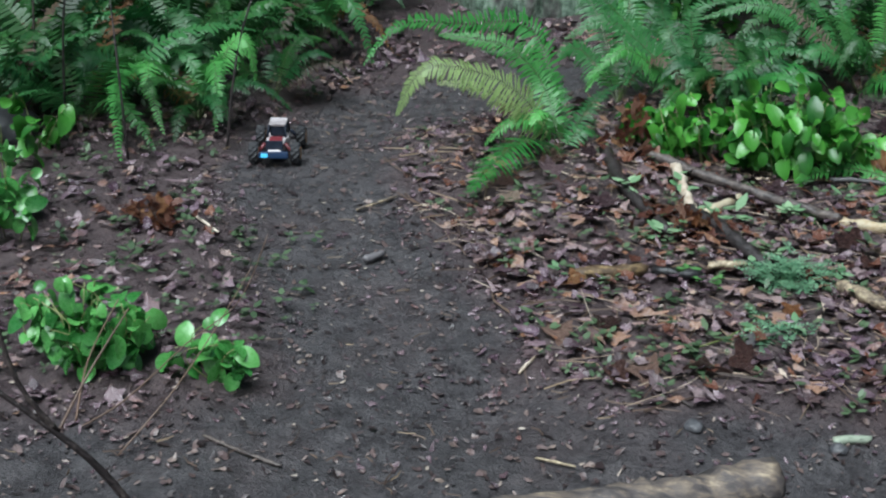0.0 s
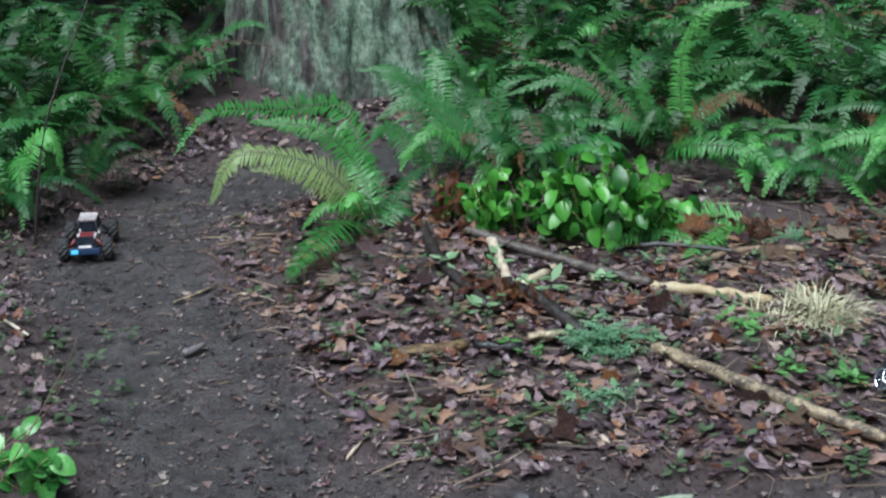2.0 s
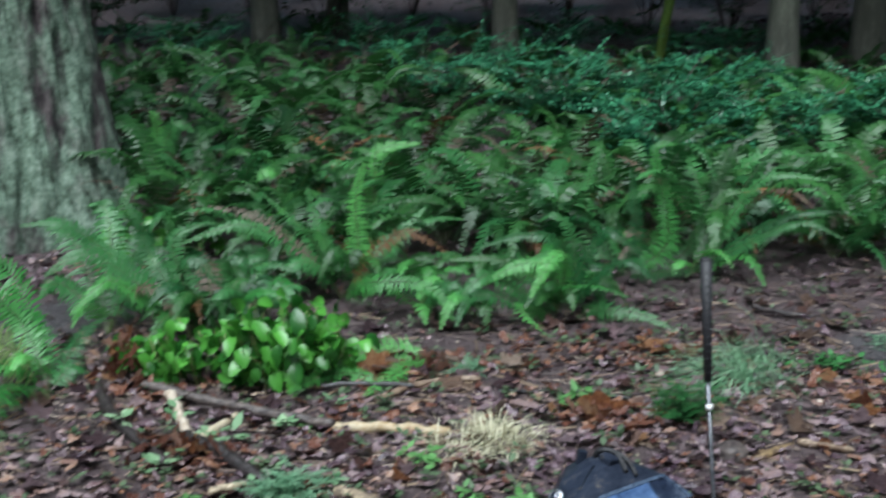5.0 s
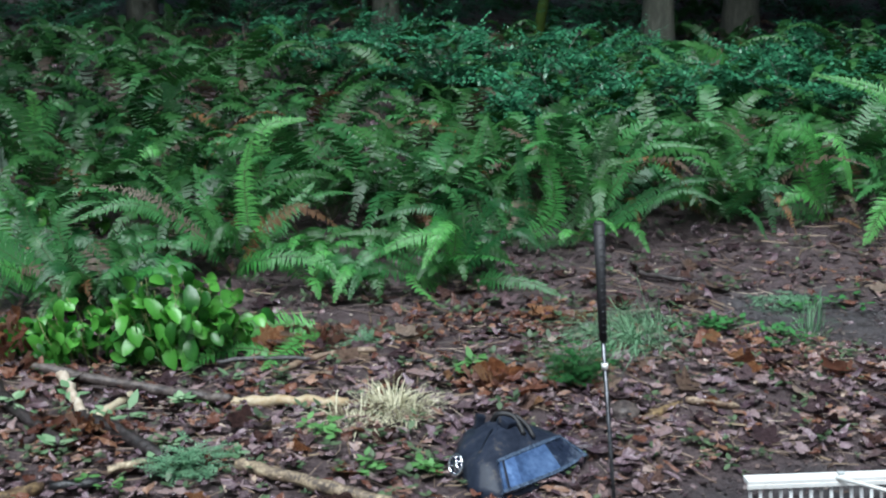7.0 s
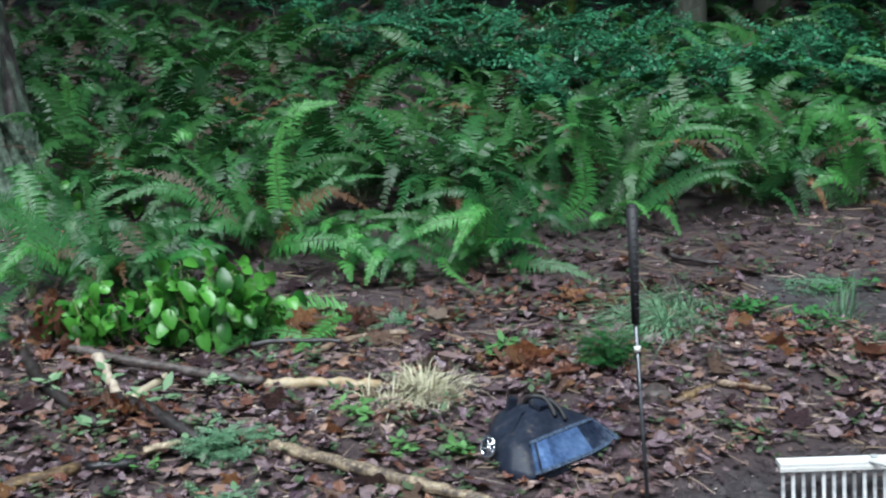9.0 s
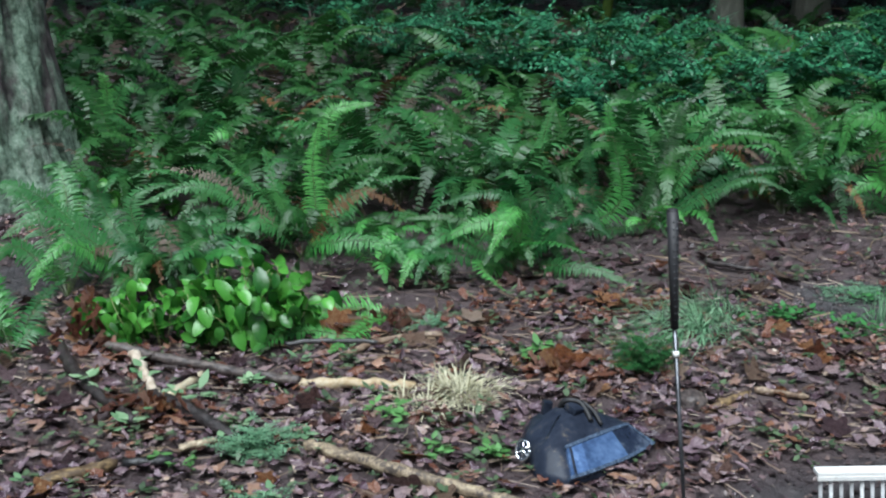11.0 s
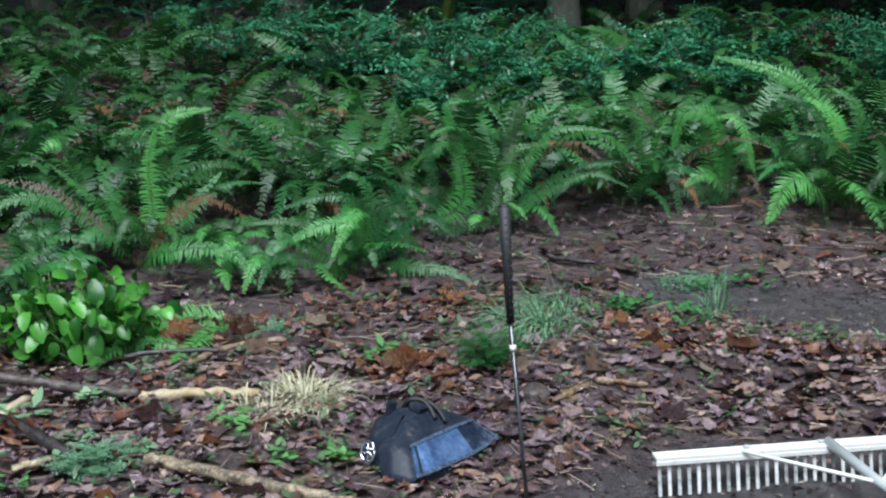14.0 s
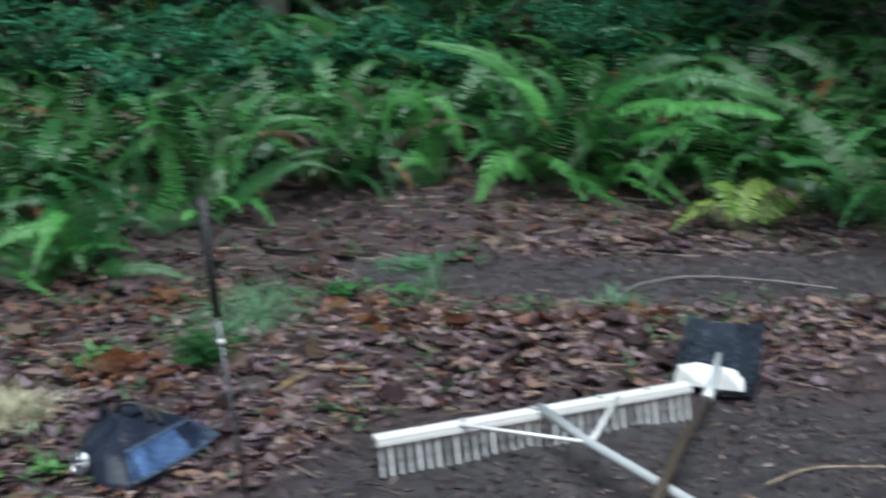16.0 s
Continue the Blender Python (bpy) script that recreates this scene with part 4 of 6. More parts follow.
FILL = ((1.25, 5.10, 0.34), (1.50, 5.05, 0.34), (2.05, 5.20, 0.36), (1.35, 5.45, 0.40), (1.10, 5.75, 0.42), (1.65, 5.50, 0.40), (1.95, 5.62, 0.42), (2.60, 5.65, 0.40),
        (0.30, 4.95, 0.40), (0.60, 5.05, 0.40), (0.42, 5.45, 0.46), (0.75, 5.6, 0.46), (3.05, 5.75, 0.36), (3.45, 5.55, 0.36), (4.75, 5.05, 0.5),
        (4.25, 5.40, 0.5), (-2.5, 4.75, 0.54), (-2.2, 4.85, 0.54), (-1.95, 4.9, 0.54), (-1.45, 5.0, 0.54), (-1.6, 5.7, 0.54), (-2.7, 4.6, 0.54), (-1.75, 5.3, 0.5),
        (5.2, 4.1, 0.54), (5.5, 3.8, 0.54), (5.0, 4.5, 0.54))
for fx, fy, size in FILL:
    fern((fx, fy), [], 8, "green sword fern with arching fronds in the undergrowth", size)

# Ferns of the undergrowth, in eight habits; those farther off are one mesh each.
def joined_fern(name, pieces, materials):
    verts, faces, slots = [], [], []
    for me, slot in pieces:
        k = len(verts)
        verts += [v.co[:] for v in me.vertices]
        for f in me.polygons:
            faces.append([k + i for i in f.vertices])
            slots.append(slot)
    whole = mesh_of(name, verts, faces, materials[0])
    for m in materials[1:]:
        whole.materials.append(m)
    whole.polygons.foreach_set("material_index", slots)
    return whole


HABITS, FAR_HABITS = [], []
for h in range(8):
    rng = np.random.default_rng(300 + h)
    f = thing("sword_fern", (0, 0, 0), "dark green sword fern in the shaded undergrowth", "fern", "undergrowth ferns")
    pieces = []
    count = 10 + h % 4
    for k in range(count):
        az = 2 * math.pi * (k + rng.uniform(-0.3, 0.3)) / count
        control, tip = chance_frond(rng, 0.85, az, 1.2)
        slot = 2 + int(k % 2) if rng.random() < 0.10 else 0 if rng.random() < 0.7 else 1
        kind = (FAR_FERN, GREEN, DEAD, DEAD_RUST)[slot]
        me = frond_mesh(control, tip, rng.uniform(0.065, 0.09), kind, 900 + 40 * h + k, 36, far=True)
        part("frond", me, kind, f)
        if k < 9:
            pieces.append((frond_mesh(control, tip, rng.uniform(0.07, 0.095), kind, 900 + 40 * h + k, 22, far=True), slot))
    HABITS.append(f)
    FAR_HABITS.append(joined_fern("sword_fern", pieces, (FAR_FERN, GREEN, DEAD, DEAD_RUST)))
spots, used, FAR_SPOTS = [], set(), []
rng = np.random.default_rng(77)
ring = 4.9
while ring < 14.5:
    step = 0.34 + 0.04 * (ring - 5)
    for az in np.arange(-36, 66, math.degrees(step / ring)):
        a, r = radians(az + rng.uniform(-1.5, 1.5)), ring + rng.uniform(-0.2, 0.2)
        x, y = r * math.sin(a), r * math.cos(a)
        start = 4.9 if az < -19 else 5.9 if az < 20 else 6.3 if az < 33 else 6.5 if az < 47 else 5.9
        if trodden(x, y) > 0.05 or math.hypot(x + 0.5, y - 7.15) < 0.9 or r < start or (-1.25 < x < 0.25 and y < 6.9):
            continue
        if az > 14 and 6.7 < r < 9.5 and rng.random() < 0.12:
            continue
        if rng.random() < 0.04:
            continue
        spots.append((x, y, r))
    ring += (0.36 if ring < 9 else 0.42) + 0.04 * (ring - 5)
for n, (x, y, r) in enumerate(spots):
    m = pose(x, y, gz(x, y) - 0.02, rng.uniform(-6, 6), rng.uniform(-6, 6), rng.uniform(0, 360))
    h, s = n % 8, rng.uniform(0.75, 1.15) * (1.0 if r < 10.5 else 0.65)
    if r > 9.3:
        FAR_SPOTS.append((h, m @ Matrix.Diagonal((s, s, s, 1))))
    elif r > 8.0:
        ob = new("sword_fern", FAR_HABITS[h])
        ob.matrix_world = m @ Matrix.Diagonal((s, s, s, 1))
        tagged(ob, "dark green sword fern deep in the undergrowth", "fern", "undergrowth ferns")
    elif h not in used:
        used.add(h)
        HABITS[h].matrix_world = m
    else:
        copy_thing(HABITS[h], m @ Matrix.Diagonal((s, s, s, 1)))




def join_copies(name, sources, spots):
    """One mesh out of many turned copies of the source meshes."""
    data = []
    for me in sources:
        co = np.empty(len(me.vertices) * 3)
        me.vertices.foreach_get("co", co)
        data.append((co.reshape(-1, 3), [tuple(f.vertices) for f in me.polygons], [f.material_index for f in me.polygons]))
    verts, faces, slots, k = [], [], [], 0
    for h, m in spots:
        co, fs, ms = data[h]
        a = np.array(m)
        verts.append(co @ a[:3, :3].T + a[:3, 3])
        faces += [[k + i for i in f] for f in fs]
        slots += ms
        k += len(co)
    me = bpy.data.meshes.new(name)
    me.from_pydata(np.concatenate(verts).tolist(), [], faces)
    for m in sources[0].materials:
        me.materials.append(m)
    me.polygons.foreach_set("material_index", slots)
    return me


tagged(new("far_ferns", join_copies("far_ferns", FAR_HABITS, FAR_SPOTS)), "dense dark ferns far back in the undergrowth", "ferns", kind="stuff")
# Ferns added out of view behind the camera, for what glossy things reflect.
for n in range(40):
    a, r = radians(80 + 5.2 * n), 4.0 + 5.0 * ((n * 0.618) % 1)
    x, y = r * math.sin(a), r * math.cos(a)
    if trodden(x, y) > 0.05:
        continue
    ob = new("sword_fern", FAR_HABITS[n % 8])
    ob.matrix_world = pose(x, y, gz(x, y) - 0.02, 0, 0, 37 * n)
    tagged(ob, "unseen sword fern added behind the viewer for reflections", "fern", "undergrowth ferns")


# ---- broad-leaved plants ----
def oval_leaf(name, length, breadth, material, cup=0.12, bend=0.25):
    """A pointed oval leaf with a sunken midrib, along +x from its stalk."""
    verts, faces = [], []
    n = 6
    for i in range(n + 1):
        u = i / n
        w = breadth * 0.5 * math.sin(math.pi * (0.07 + u * 0.86)) ** 0.55 if i < n else breadth * 0.10
        x, z = length * u, -bend * length * u * u
        verts += [(x, -w, z + cup * w), (x, 0, z), (x, w, z + cup * w)]
    for i in range(n):
        a = 3 * i
        faces += [(a, a + 3, a + 4, a + 1), (a + 1, a + 4, a + 5, a + 2)]
    return mesh_of(name, verts, faces, material, True)


SALAL_LEAVES = [oval_leaf("leaf", 0.072, 0.056, SALAL, 0.40, 0.50), oval_leaf("leaf", 0.060, 0.046, SALAL, 0.50, 0.30), oval_leaf("leaf", 0.082, 0.060, SALAL, 0.30, 0.65)]


PALE_LEAVES = [oval_leaf("leaf", 0.070, 0.060, SALAL_PALE, 0.35, 0.45), oval_leaf("leaf", 0.058, 0.054, SALAL_PALE, 0.45, 0.25), oval_leaf("leaf", 0.076, 0.066, SALAL_PALE, 0.25, 0.6)]


def salal(x, y, wide, deep, high, count, label, seed, size=1.0, leaves=SALAL_LEAVES):
    rng = np.random.default_rng(seed)
    plant = thing("broad_leaved_shrub", (x, y, gz(x, y)), label, "shrub", "broad-leaved shrubs")
    stems = max(4, count // 9)
    done = 0
    for s in range(stems):
        a, q = rng.uniform(0, 2 * math.pi), math.sqrt(rng.random())
        top = Vector((wide * q * math.cos(a), deep * q * math.sin(a), high * rng.uniform(0.45, 1.0) * (1 - 0.45 * q * q)))
        root = Vector((top.x * 0.45, top.y * 0.45, -0.02))
        bow = (root + top) / 2 + Vector((rng.normal(0, 0.03), rng.normal(0, 0.03), 0.03))
        line = bezier([root, bow, top], 6)
        bar(line, 0.0015, STEM, "stem", plant, 5)
        each = count // stems
        for k in range(each):
            u = 0.35 + 0.65 * (k + 1) / each
            p = line[0].lerp(line[-1], u) if u < 0.99 else line[-1]
            yaw = rng.uniform(0, 360)
            tilt = rng.normal(26, 22)
            ob = part("leaf", leaves[int(rng.integers(3))], SALAL, plant)
            k2 = size * rng.uniform(0.65, 1.15)
            face = pose(0, 0, 0, rng.normal(22, 36), rng.normal(0, 16), 0)
            ob.matrix_basis = Matrix.Translation(p + Vector((rng.normal(0, 0.012), rng.normal(0, 0.012), rng.normal(0, 0.01)))) @ face @ pose(0, 0, 0, rng.normal(0, 14), tilt, yaw) @ Matrix.Diagonal((k2, k2, k2, 1))
            done += 1
    return plant


salal(0.60, 4.40, 0.30, 0.22, 0.36, 470, "low shrub with glossy bright green oval leaves", 11, 0.90)
salal(0.33, 4.46, 0.30, 0.18, 0.28, 230, "straggling low shrub with glossy green oval leaves", 19, 0.86)
salal(0.13, 4.56, 0.17, 0.10, 0.24, 54, "small shrub with glossy green oval leaves beside a fern", 12, 1.05)
salal(-1.29, 2.68, 0.21, 0.14, 0.25, 270, "leafy shrub with wet glossy green leaves beside the path", 13, 0.70, PALE_LEAVES)
salal(-0.95, 2.67, 0.10, 0.08, 0.15, 72, "small leafy shrub with glossy leaves on mud", 14, 0.70, PALE_LEAVES)
salal(-1.86, 3.42, 0.28, 0.18, 0.36, 110, "leafy green shrub at the edge of the undergrowth", 15, 0.85, PALE_LEAVES)
salal(-2.15, 4.05, 0.28, 0.20, 0.30, 70, "leafy green shrub under the ferns", 16, 0.9)
salal(0.75, 6.3, 0.35, 0.2, 0.35, 40, "leafy green plant among the ferns", 17, 1.1)
salal(0.15, 6.1, 0.3, 0.2, 0.35, 36, "leafy green plant beside the big trunk", 18, 1.1)


def shrub(x, y, wide, high, sprays, label, seed, leaf=0.050, material=SHRUB_LEAF, arm=1.0):
    """A shrub of bent stems whose leaves stand in two rows along flat, outward sprays."""
    rng = np.random.default_rng(seed)
    plant = thing("huckleberry_shrub", (x, y, gz(x, y)), label, "shrub", "small-leaved shrubs")
    lines = []
    for s in range(11):
        a, q = rng.uniform(0, 2 * math.pi), rng.uniform(0.25, 1.0)
        top = Vector((wide * q * math.cos(a), wide * q * math.sin(a), high * rng.uniform(0.5, 1.0)))
        bow = Vector((top.x * 0.35, top.y * 0.35, top.z * 0.65))
        line = bezier([(0, 0, -0.03), bow, top], 10)
        bar(line, [0.007 * (1 - 0.75 * k / 10) for k in range(11)], BARK_DARK, "stem", plant, 5)
        lines.append((line, a))
    verts, faces = [], []
    for s in range(sprays):
        line, a = lines[int(rng.integers(len(lines)))]
        p = np.array(line[int(rng.integers(3, 11))])
        w, l, droop = a + rng.normal(0, 1.1), arm * rng.uniform(0.16, 0.42), rng.normal(-0.15, 0.3)
        d, side = np.array([math.cos(w), math.sin(w), 0.0]), np.array([-math.sin(w), math.cos(w), 0.0])
        bank = rng.normal(0, 0.35)
        side = side * math.cos(bank) + np.array([0, 0, math.sin(bank)])
        n = int(l / leaf * 1.7)
        size = leaf * rng.uniform(0.8, 1.2)
        for k in range(n):
            u = (k + 0.5) / n
            c = p + d * l * u + np.array([0, 0, 0.25 * l * u + droop * l * u * u])
            for g in (-1, 1):
                out = side * g + d * 0.5 + rng.normal(0, 0.22, 3)
                out = out / np.linalg.norm(out) * size * (1 - 0.35 * u)
                across = np.cross(out, (0, 0, 1.0)) * 0.34 + np.array([0, 0, rng.normal(0, 0.06)]) * size
                i = len(verts)
                verts += [c, c + out * 0.5 + across, c + out, c + out * 0.5 - across]
                faces.append((i, i + 1, i + 2, i + 3))
    part("foliage", mesh_of("foliage", verts, faces, material), material, plant, "small dull green leaves in flat sprays")
    return plant


for n, (x, y, w, h) in enumerate(((3.3, 7.0, 0.6, 0.55), (4.1, 7.3, 0.65, 0.55), (4.9, 7.0, 0.6, 0.5), (5.6, 7.5, 0.65, 0.45), (3.0, 8.2, 0.7, 0.7), (4.0, 8.6, 0.75, 0.6),
                                  (5.2, 8.4, 0.65, 0.38), (6.3, 8.4, 0.7, 0.42), (6.6, 7.0, 0.6, 0.55), (2.5, 9.6, 0.8, 0.6), (6.1, 6.2, 0.55, 0.6), (7.4, 6.6, 0.6, 0.5))):
    shrub(x, y, w, h, 170, "small-leaved evergreen shrub in the undergrowth", 500 + n)
for n in range(12):
    az, r = radians(-30 + 8.2 * n), 11.5 + 1.6 * ((n * 0.618) % 1)
    shrub(r * math.sin(az), r * math.cos(az), 0.9, 0.5, 90, "tall dark shrub deep in the undergrowth", 540 + n, 0.05)


for n in range(30):
    az, r = radians(-36 + 3.5 * n), 13.2 + 3.2 * ((n * 0.618) % 1)
    shrub(r * math.sin(az), r * math.cos(az), 1.2, 1.7, 130, "dark young conifer in the forest shade", 600 + n, 0.10, NEEDLES, 2.4)


for n in range(18):
    az, r = radians(-36 + 6.0 * n), 17.0 + 2.5 * ((n * 0.618) % 1)
    shrub(r * math.sin(az), r * math.cos(az), 1.7, 2.2, 90, "dark young conifer far back in the forest", 660 + n, 0.16, NEEDLES, 3.4)


# ---- fallen branches, sticks and twigs ----
def branch(name, points, r0, r1, material, label):
    rng = np.random.default_rng(int(abs(points[0][0] * 1000) + abs(points[0][1] * 100)))
    r0, r1 = (0.98 * r0, 0.98 * r1) if 0.012 < r0 < 0.05 else (0.78 * r0, 0.78 * r1)
    raised = 0.045 if name == "fallen_log" else 0.0
    pts = [Vector((x, y, gz(x, y) + raised + 0.7 * z + 0.3 * max(r0, 0.006))) for x, y, z in points]
    n = max(6, int(sum((b - a).length for a, b in zip(pts, pts[1:])) / 0.026))
    line = bezier(pts, n)
    line = [p + Vector(rng.normal(0, (0.14 if r0 < 0.03 else 0.05) * r0, 3)) for p in line]
    radii = [(r0 + (r1 - r0) * k / n) * (rng.uniform(0.88, 1.1) if r0 < 0.03 else rng.uniform(0.96, 1.04)) for k in range(n + 1)]
    radii[0] *= 0.7
    radii[-1] *= 0.55 if r0 < 0.03 else 0.97
    origin = line[0].copy()
    verts, faces = sweep([p - origin for p in line], radii, 10)
    verts = [v + Vector(rng.normal(0, (0.09 if r0 < 0.03 else 0.055) * r0, 3)) for v in verts]
    ob = new(name, mesh_of(name, verts, faces, material, True))
    ob.location = origin
    return tagged(ob, label, "branch" if name == "fallen_branch" else name.replace("_", " "), "fallen sticks")


branch("fallen_branch", [(0.10, 4.31, 0.040), (0.47, 4.06, 0.040), (0.70, 3.90, 0.040)], 0.018, 0.019, BARK_DARK, "long fallen branch, dark bark with a bare broken end")
branch("fallen_branch", [(0.69, 3.91, 0.030), (0.85, 3.82, 0.030), (1.04, 3.71, 0.030)], 0.019, 0.018, WOOD_YELLOW, "yellow barkless broken branch on leaf litter")
branch("fallen_branch", [(0.62, 3.38, 0.030), (0.72, 3.24, 0.030), (0.90, 3.05, 0.030), (1.12, 2.86, 0.030)], 0.020, 0.017, BARK_TAN, "pale tan fallen branch lying across leaf litter")
branch("fallen_branch", [(-0.06, 4.37, 0.030), (0.03, 3.96, 0.030), (0.16, 3.68, 0.030)], 0.022, 0.017, BARK_DARK, "dark broken branch with a bare yellow end")
branch("fallen_branch", [(0.19, 4.25, 0.040), (0.24, 3.86, 0.040)], 0.019, 0.015, WOOD_PALE, "pale splintered stick on leaf litter")
branch("fallen_branch", [(0.40, 4.05, 0.040), (0.27, 3.85, 0.040)], 0.014, 0.018, WOOD_YELLOW, "short yellow broken stick")
branch("fallen_branch", [(0.22, 3.90, 0.020), (0.34, 3.70, 0.020), (0.44, 3.53, 0.020)], 0.027, 0.021, BARK_DARK, "brown rotting branch half buried in litter")
branch("fallen_branch", [(-0.12, 3.34, 0.020), (-0.01, 3.39, 0.020), (0.09, 3.45, 0.020)], 0.022, 0.020, WOOD_YELLOW, "tan rotting stick on leaf litter")
branch("charred_stick", [(0.11, 3.44, 0.030), (0.18, 3.42, 0.030), (0.25, 3.44, 0.030)], 0.017, 0.014, CHAR, "black wet charred stick")
branch("fallen_branch", [(0.27, 3.50, 0.030), (0.38, 3.52, 0.030)], 0.014, 0.012, BARK_TAN, "short tan broken stick")
branch("twig", [(0.87, 4.06, 0.030), (1.06, 4.18, 0.030), (1.27, 4.16, 0.030)], 0.013, 0.012, WOOD_PALE, "pinkish tan peeled twig")
branch("twig", [(0.71, 4.24, 0.050), (0.86, 4.21, 0.050), (1.02, 4.13, 0.050)], 0.012, 0.011, CHAR, "thin dark twig over the fern frond")
branch("twig", [(1.30, 4.05, 0.020), (1.59, 4.00, 0.020), (1.93, 3.79, 0.020)], 0.010, 0.008, CHAR, "long thin dark twig")
branch("twig", [(1.88, 3.30, 0.010), (2.05, 3.38, 0.010)], 0.017, 0.013, WOOD_YELLOW, "short orange-brown stick on litter")
branch("twig", [(2.08, 3.38, 0.020), (2.25, 3.34, 0.010)], 0.014, 0.012, WOOD_PALE, "pale tan wood splinter")
branch("twig", [(2.70, 4.87, 0.030), (2.78, 4.73, 0.030), (2.87, 4.63, 0.020)], 0.014, 0.011, BARK_DARK, "dark wet twig on litter")
branch("twig", [(3.41, 3.53, 0.020), (3.49, 3.46, 0.020), (3.68, 3.54, 0.020), (3.92, 3.49, 0.020), (4.08, 3.26, 0.020), (4.23, 2.96, 0.020)], 0.006, 0.005, BARK_GREY, "long pale curved twig beside the path")
branch("twig", [(2.62, 1.99, 0.010), (2.81, 1.98, 0.010), (2.99, 1.87, 0.010)], 0.004, 0.004, WOOD_PALE, "pale forked twig on mud")
branch("green_stem", [(0.16, 2.94, 0.020), (0.30, 3.08, 0.020), (0.42, 3.23, 0.020)], 0.004, 0.003, STEM, "thin green plant stem on leaf litter")
branch("twig", [(-0.90, 2.43, 0.010), (-0.78, 2.36, 0.010), (-0.69, 2.33, 0.010)], 0.006, 0.005, BARK_DARK, "dark curved twig on mud")
branch("twig", [(-0.86, 3.90, 0.010), (-0.74, 4.01, 0.010)], 0.008, 0.006, BARK_TAN, "thin tan twig on the bank")
branch("wood_chip", [(-0.74, 3.45, 0.020), (-0.69, 3.51, 0.020)], 0.014, 0.010, BARK_GREY, "greyish wood chip on the muddy path")
branch("twig", [(-0.15, 2.46, 0.010), (-0.06, 2.42, 0.010)], 0.004, 0.004, BARK_TAN, "thin tan twig on mud")
branch("bark_strip", [(0.31, 2.87, 0.010), (0.34, 2.97, 0.010), (0.37, 3.09, 0.020)], 0.020, 0.013, BARK_GREY, "grey strip of bark on leaf litter")
branch("lichen_stick", [(0.51, 2.62, 0.010), (0.60, 2.66, 0.010)], 0.013, 0.009, LICHEN, "pale green lichen-covered stick on mud")
branch("twig", [(-1.33, 3.63, 0.020), (-1.22, 3.56, 0.020)], 0.006, 0.006, WOOD_PALE, "pale thin twig on mud")
branch("twig", [(-0.22, 2.83, 0.010), (-0.17, 2.95, 0.010)], 0.006, 0.004, WOOD_PALE, "pale thin twig on litter")
branch("twig", [(0.11, 2.79, 0.010), (0.20, 2.69, 0.010)], 0.004, 0.004, BARK_DARK, "dark twig at the mud edge")
branch("fallen_log", [(-0.22, 2.07, 0.020), (0.07, 2.20, 0.020), (0.34, 2.33, 0.020)], 0.068, 0.064, BARK_LOG, "weathered tan log with peeling bark in mud")


# ---- bare canes beside the camera ----
cane = thing("bare_shrub", (-0.78, 1.84, gz(-0.78, 1.84)), "leafless brown shrub stems leaning over the mud", "shrub")
bar(bezier([(0, 0, -0.02), (-0.02, -0.02, 0.21), (-0.07, -0.04, 0.33), (-0.13, -0.07, 0.42), (-0.22, -0.1, 0.52)], 14), [0.0095 * (1 - 0.04 * k) for k in range(15)], BARK_DARK, "stem", cane, 7)
bar(bezier([(-0.125, -0.065, 0.415), (-0.17, -0.09, 0.52), (-0.19, -0.1, 0.66)], 8), [0.006 * (1 - 0.07 * k) for k in range(9)], BARK_DARK, "stem", cane, 6)
bar(bezier([(-0.125, -0.065, 0.415), (-0.11, 0.04, 0.47), (-0.06, 0.12, 0.56)], 8), [0.003 * (1 - 0.07 * k) for k in range(9)], CANE, "stem", cane, 6)
vine = thing("bramble_cane", (-1.19, 2.42, gz(-1.19, 2.42)), "thin tan bare canes arching over a leafy shrub", "shrub")
bar(bezier([(0, 0, 0), (0.10, 0.04, 0.06), (0.23, 0.10, 0.18), (0.35, 0.14, 0.28), (0.42, 0.16, 0.44)], 16), [0.0022 * (1 - 0.03 * k) for k in range(17)], CANE, "stem", vine, 6)
bar(bezier([(0.13, -0.1, 0), (0.22, 0.02, 0.10), (0.30, 0.10, 0.22), (0.38, 0.16, 0.36)], 16), [0.002 * (1 - 0.03 * k) for k in range(17)], CANE, "stem", vine, 6)
bar(bezier([(-0.02, 0.02, 0), (-0.01, 0.1, 0.12), (0.05, 0.17, 0.25)], 12), [0.003 * (1 - 0.05 * k) for k in range(13)], CANE, "stem", vine, 6)
for x, y, lx, ly, h in ((-2.05, 4.3, 0.1, 0.1, 0.9), (-1.75, 4.15, -0.12, 0.25, 0.7), (-1.45, 4.35, 0.2, 0.3, 0.85), (-2.3, 4.6, 0.05, 0.2, 1.0)):
    c = thing("bare_sapling", (x, y, gz(x, y)), "thin dark leafless sapling stem among ferns", "sapling", "bare saplings")
    bar(bezier([(0, 0, -0.02), (lx * 0.3, ly * 0.3, h * 0.5), (lx, ly, h)], 10), [0.006 * (1 - 0.06 * k) for k in range(11)], BARK_DARK, "stem", c, 6)


moss = thing("mossy_stem", (4.78, 10.75, gz(4.78, 10.75)), "leaning stem thick with yellow-green moss", "tree")
bar(bezier([(0, 0, -0.05), (0.08, 0, 0.5), (0.16, 0, 1.0), (0.10, 0, 1.6), (-0.1, 0, 2.4)], 16), [0.055 - 0.002 * k for k in range(17)], MOSS, "stem", moss, 10)


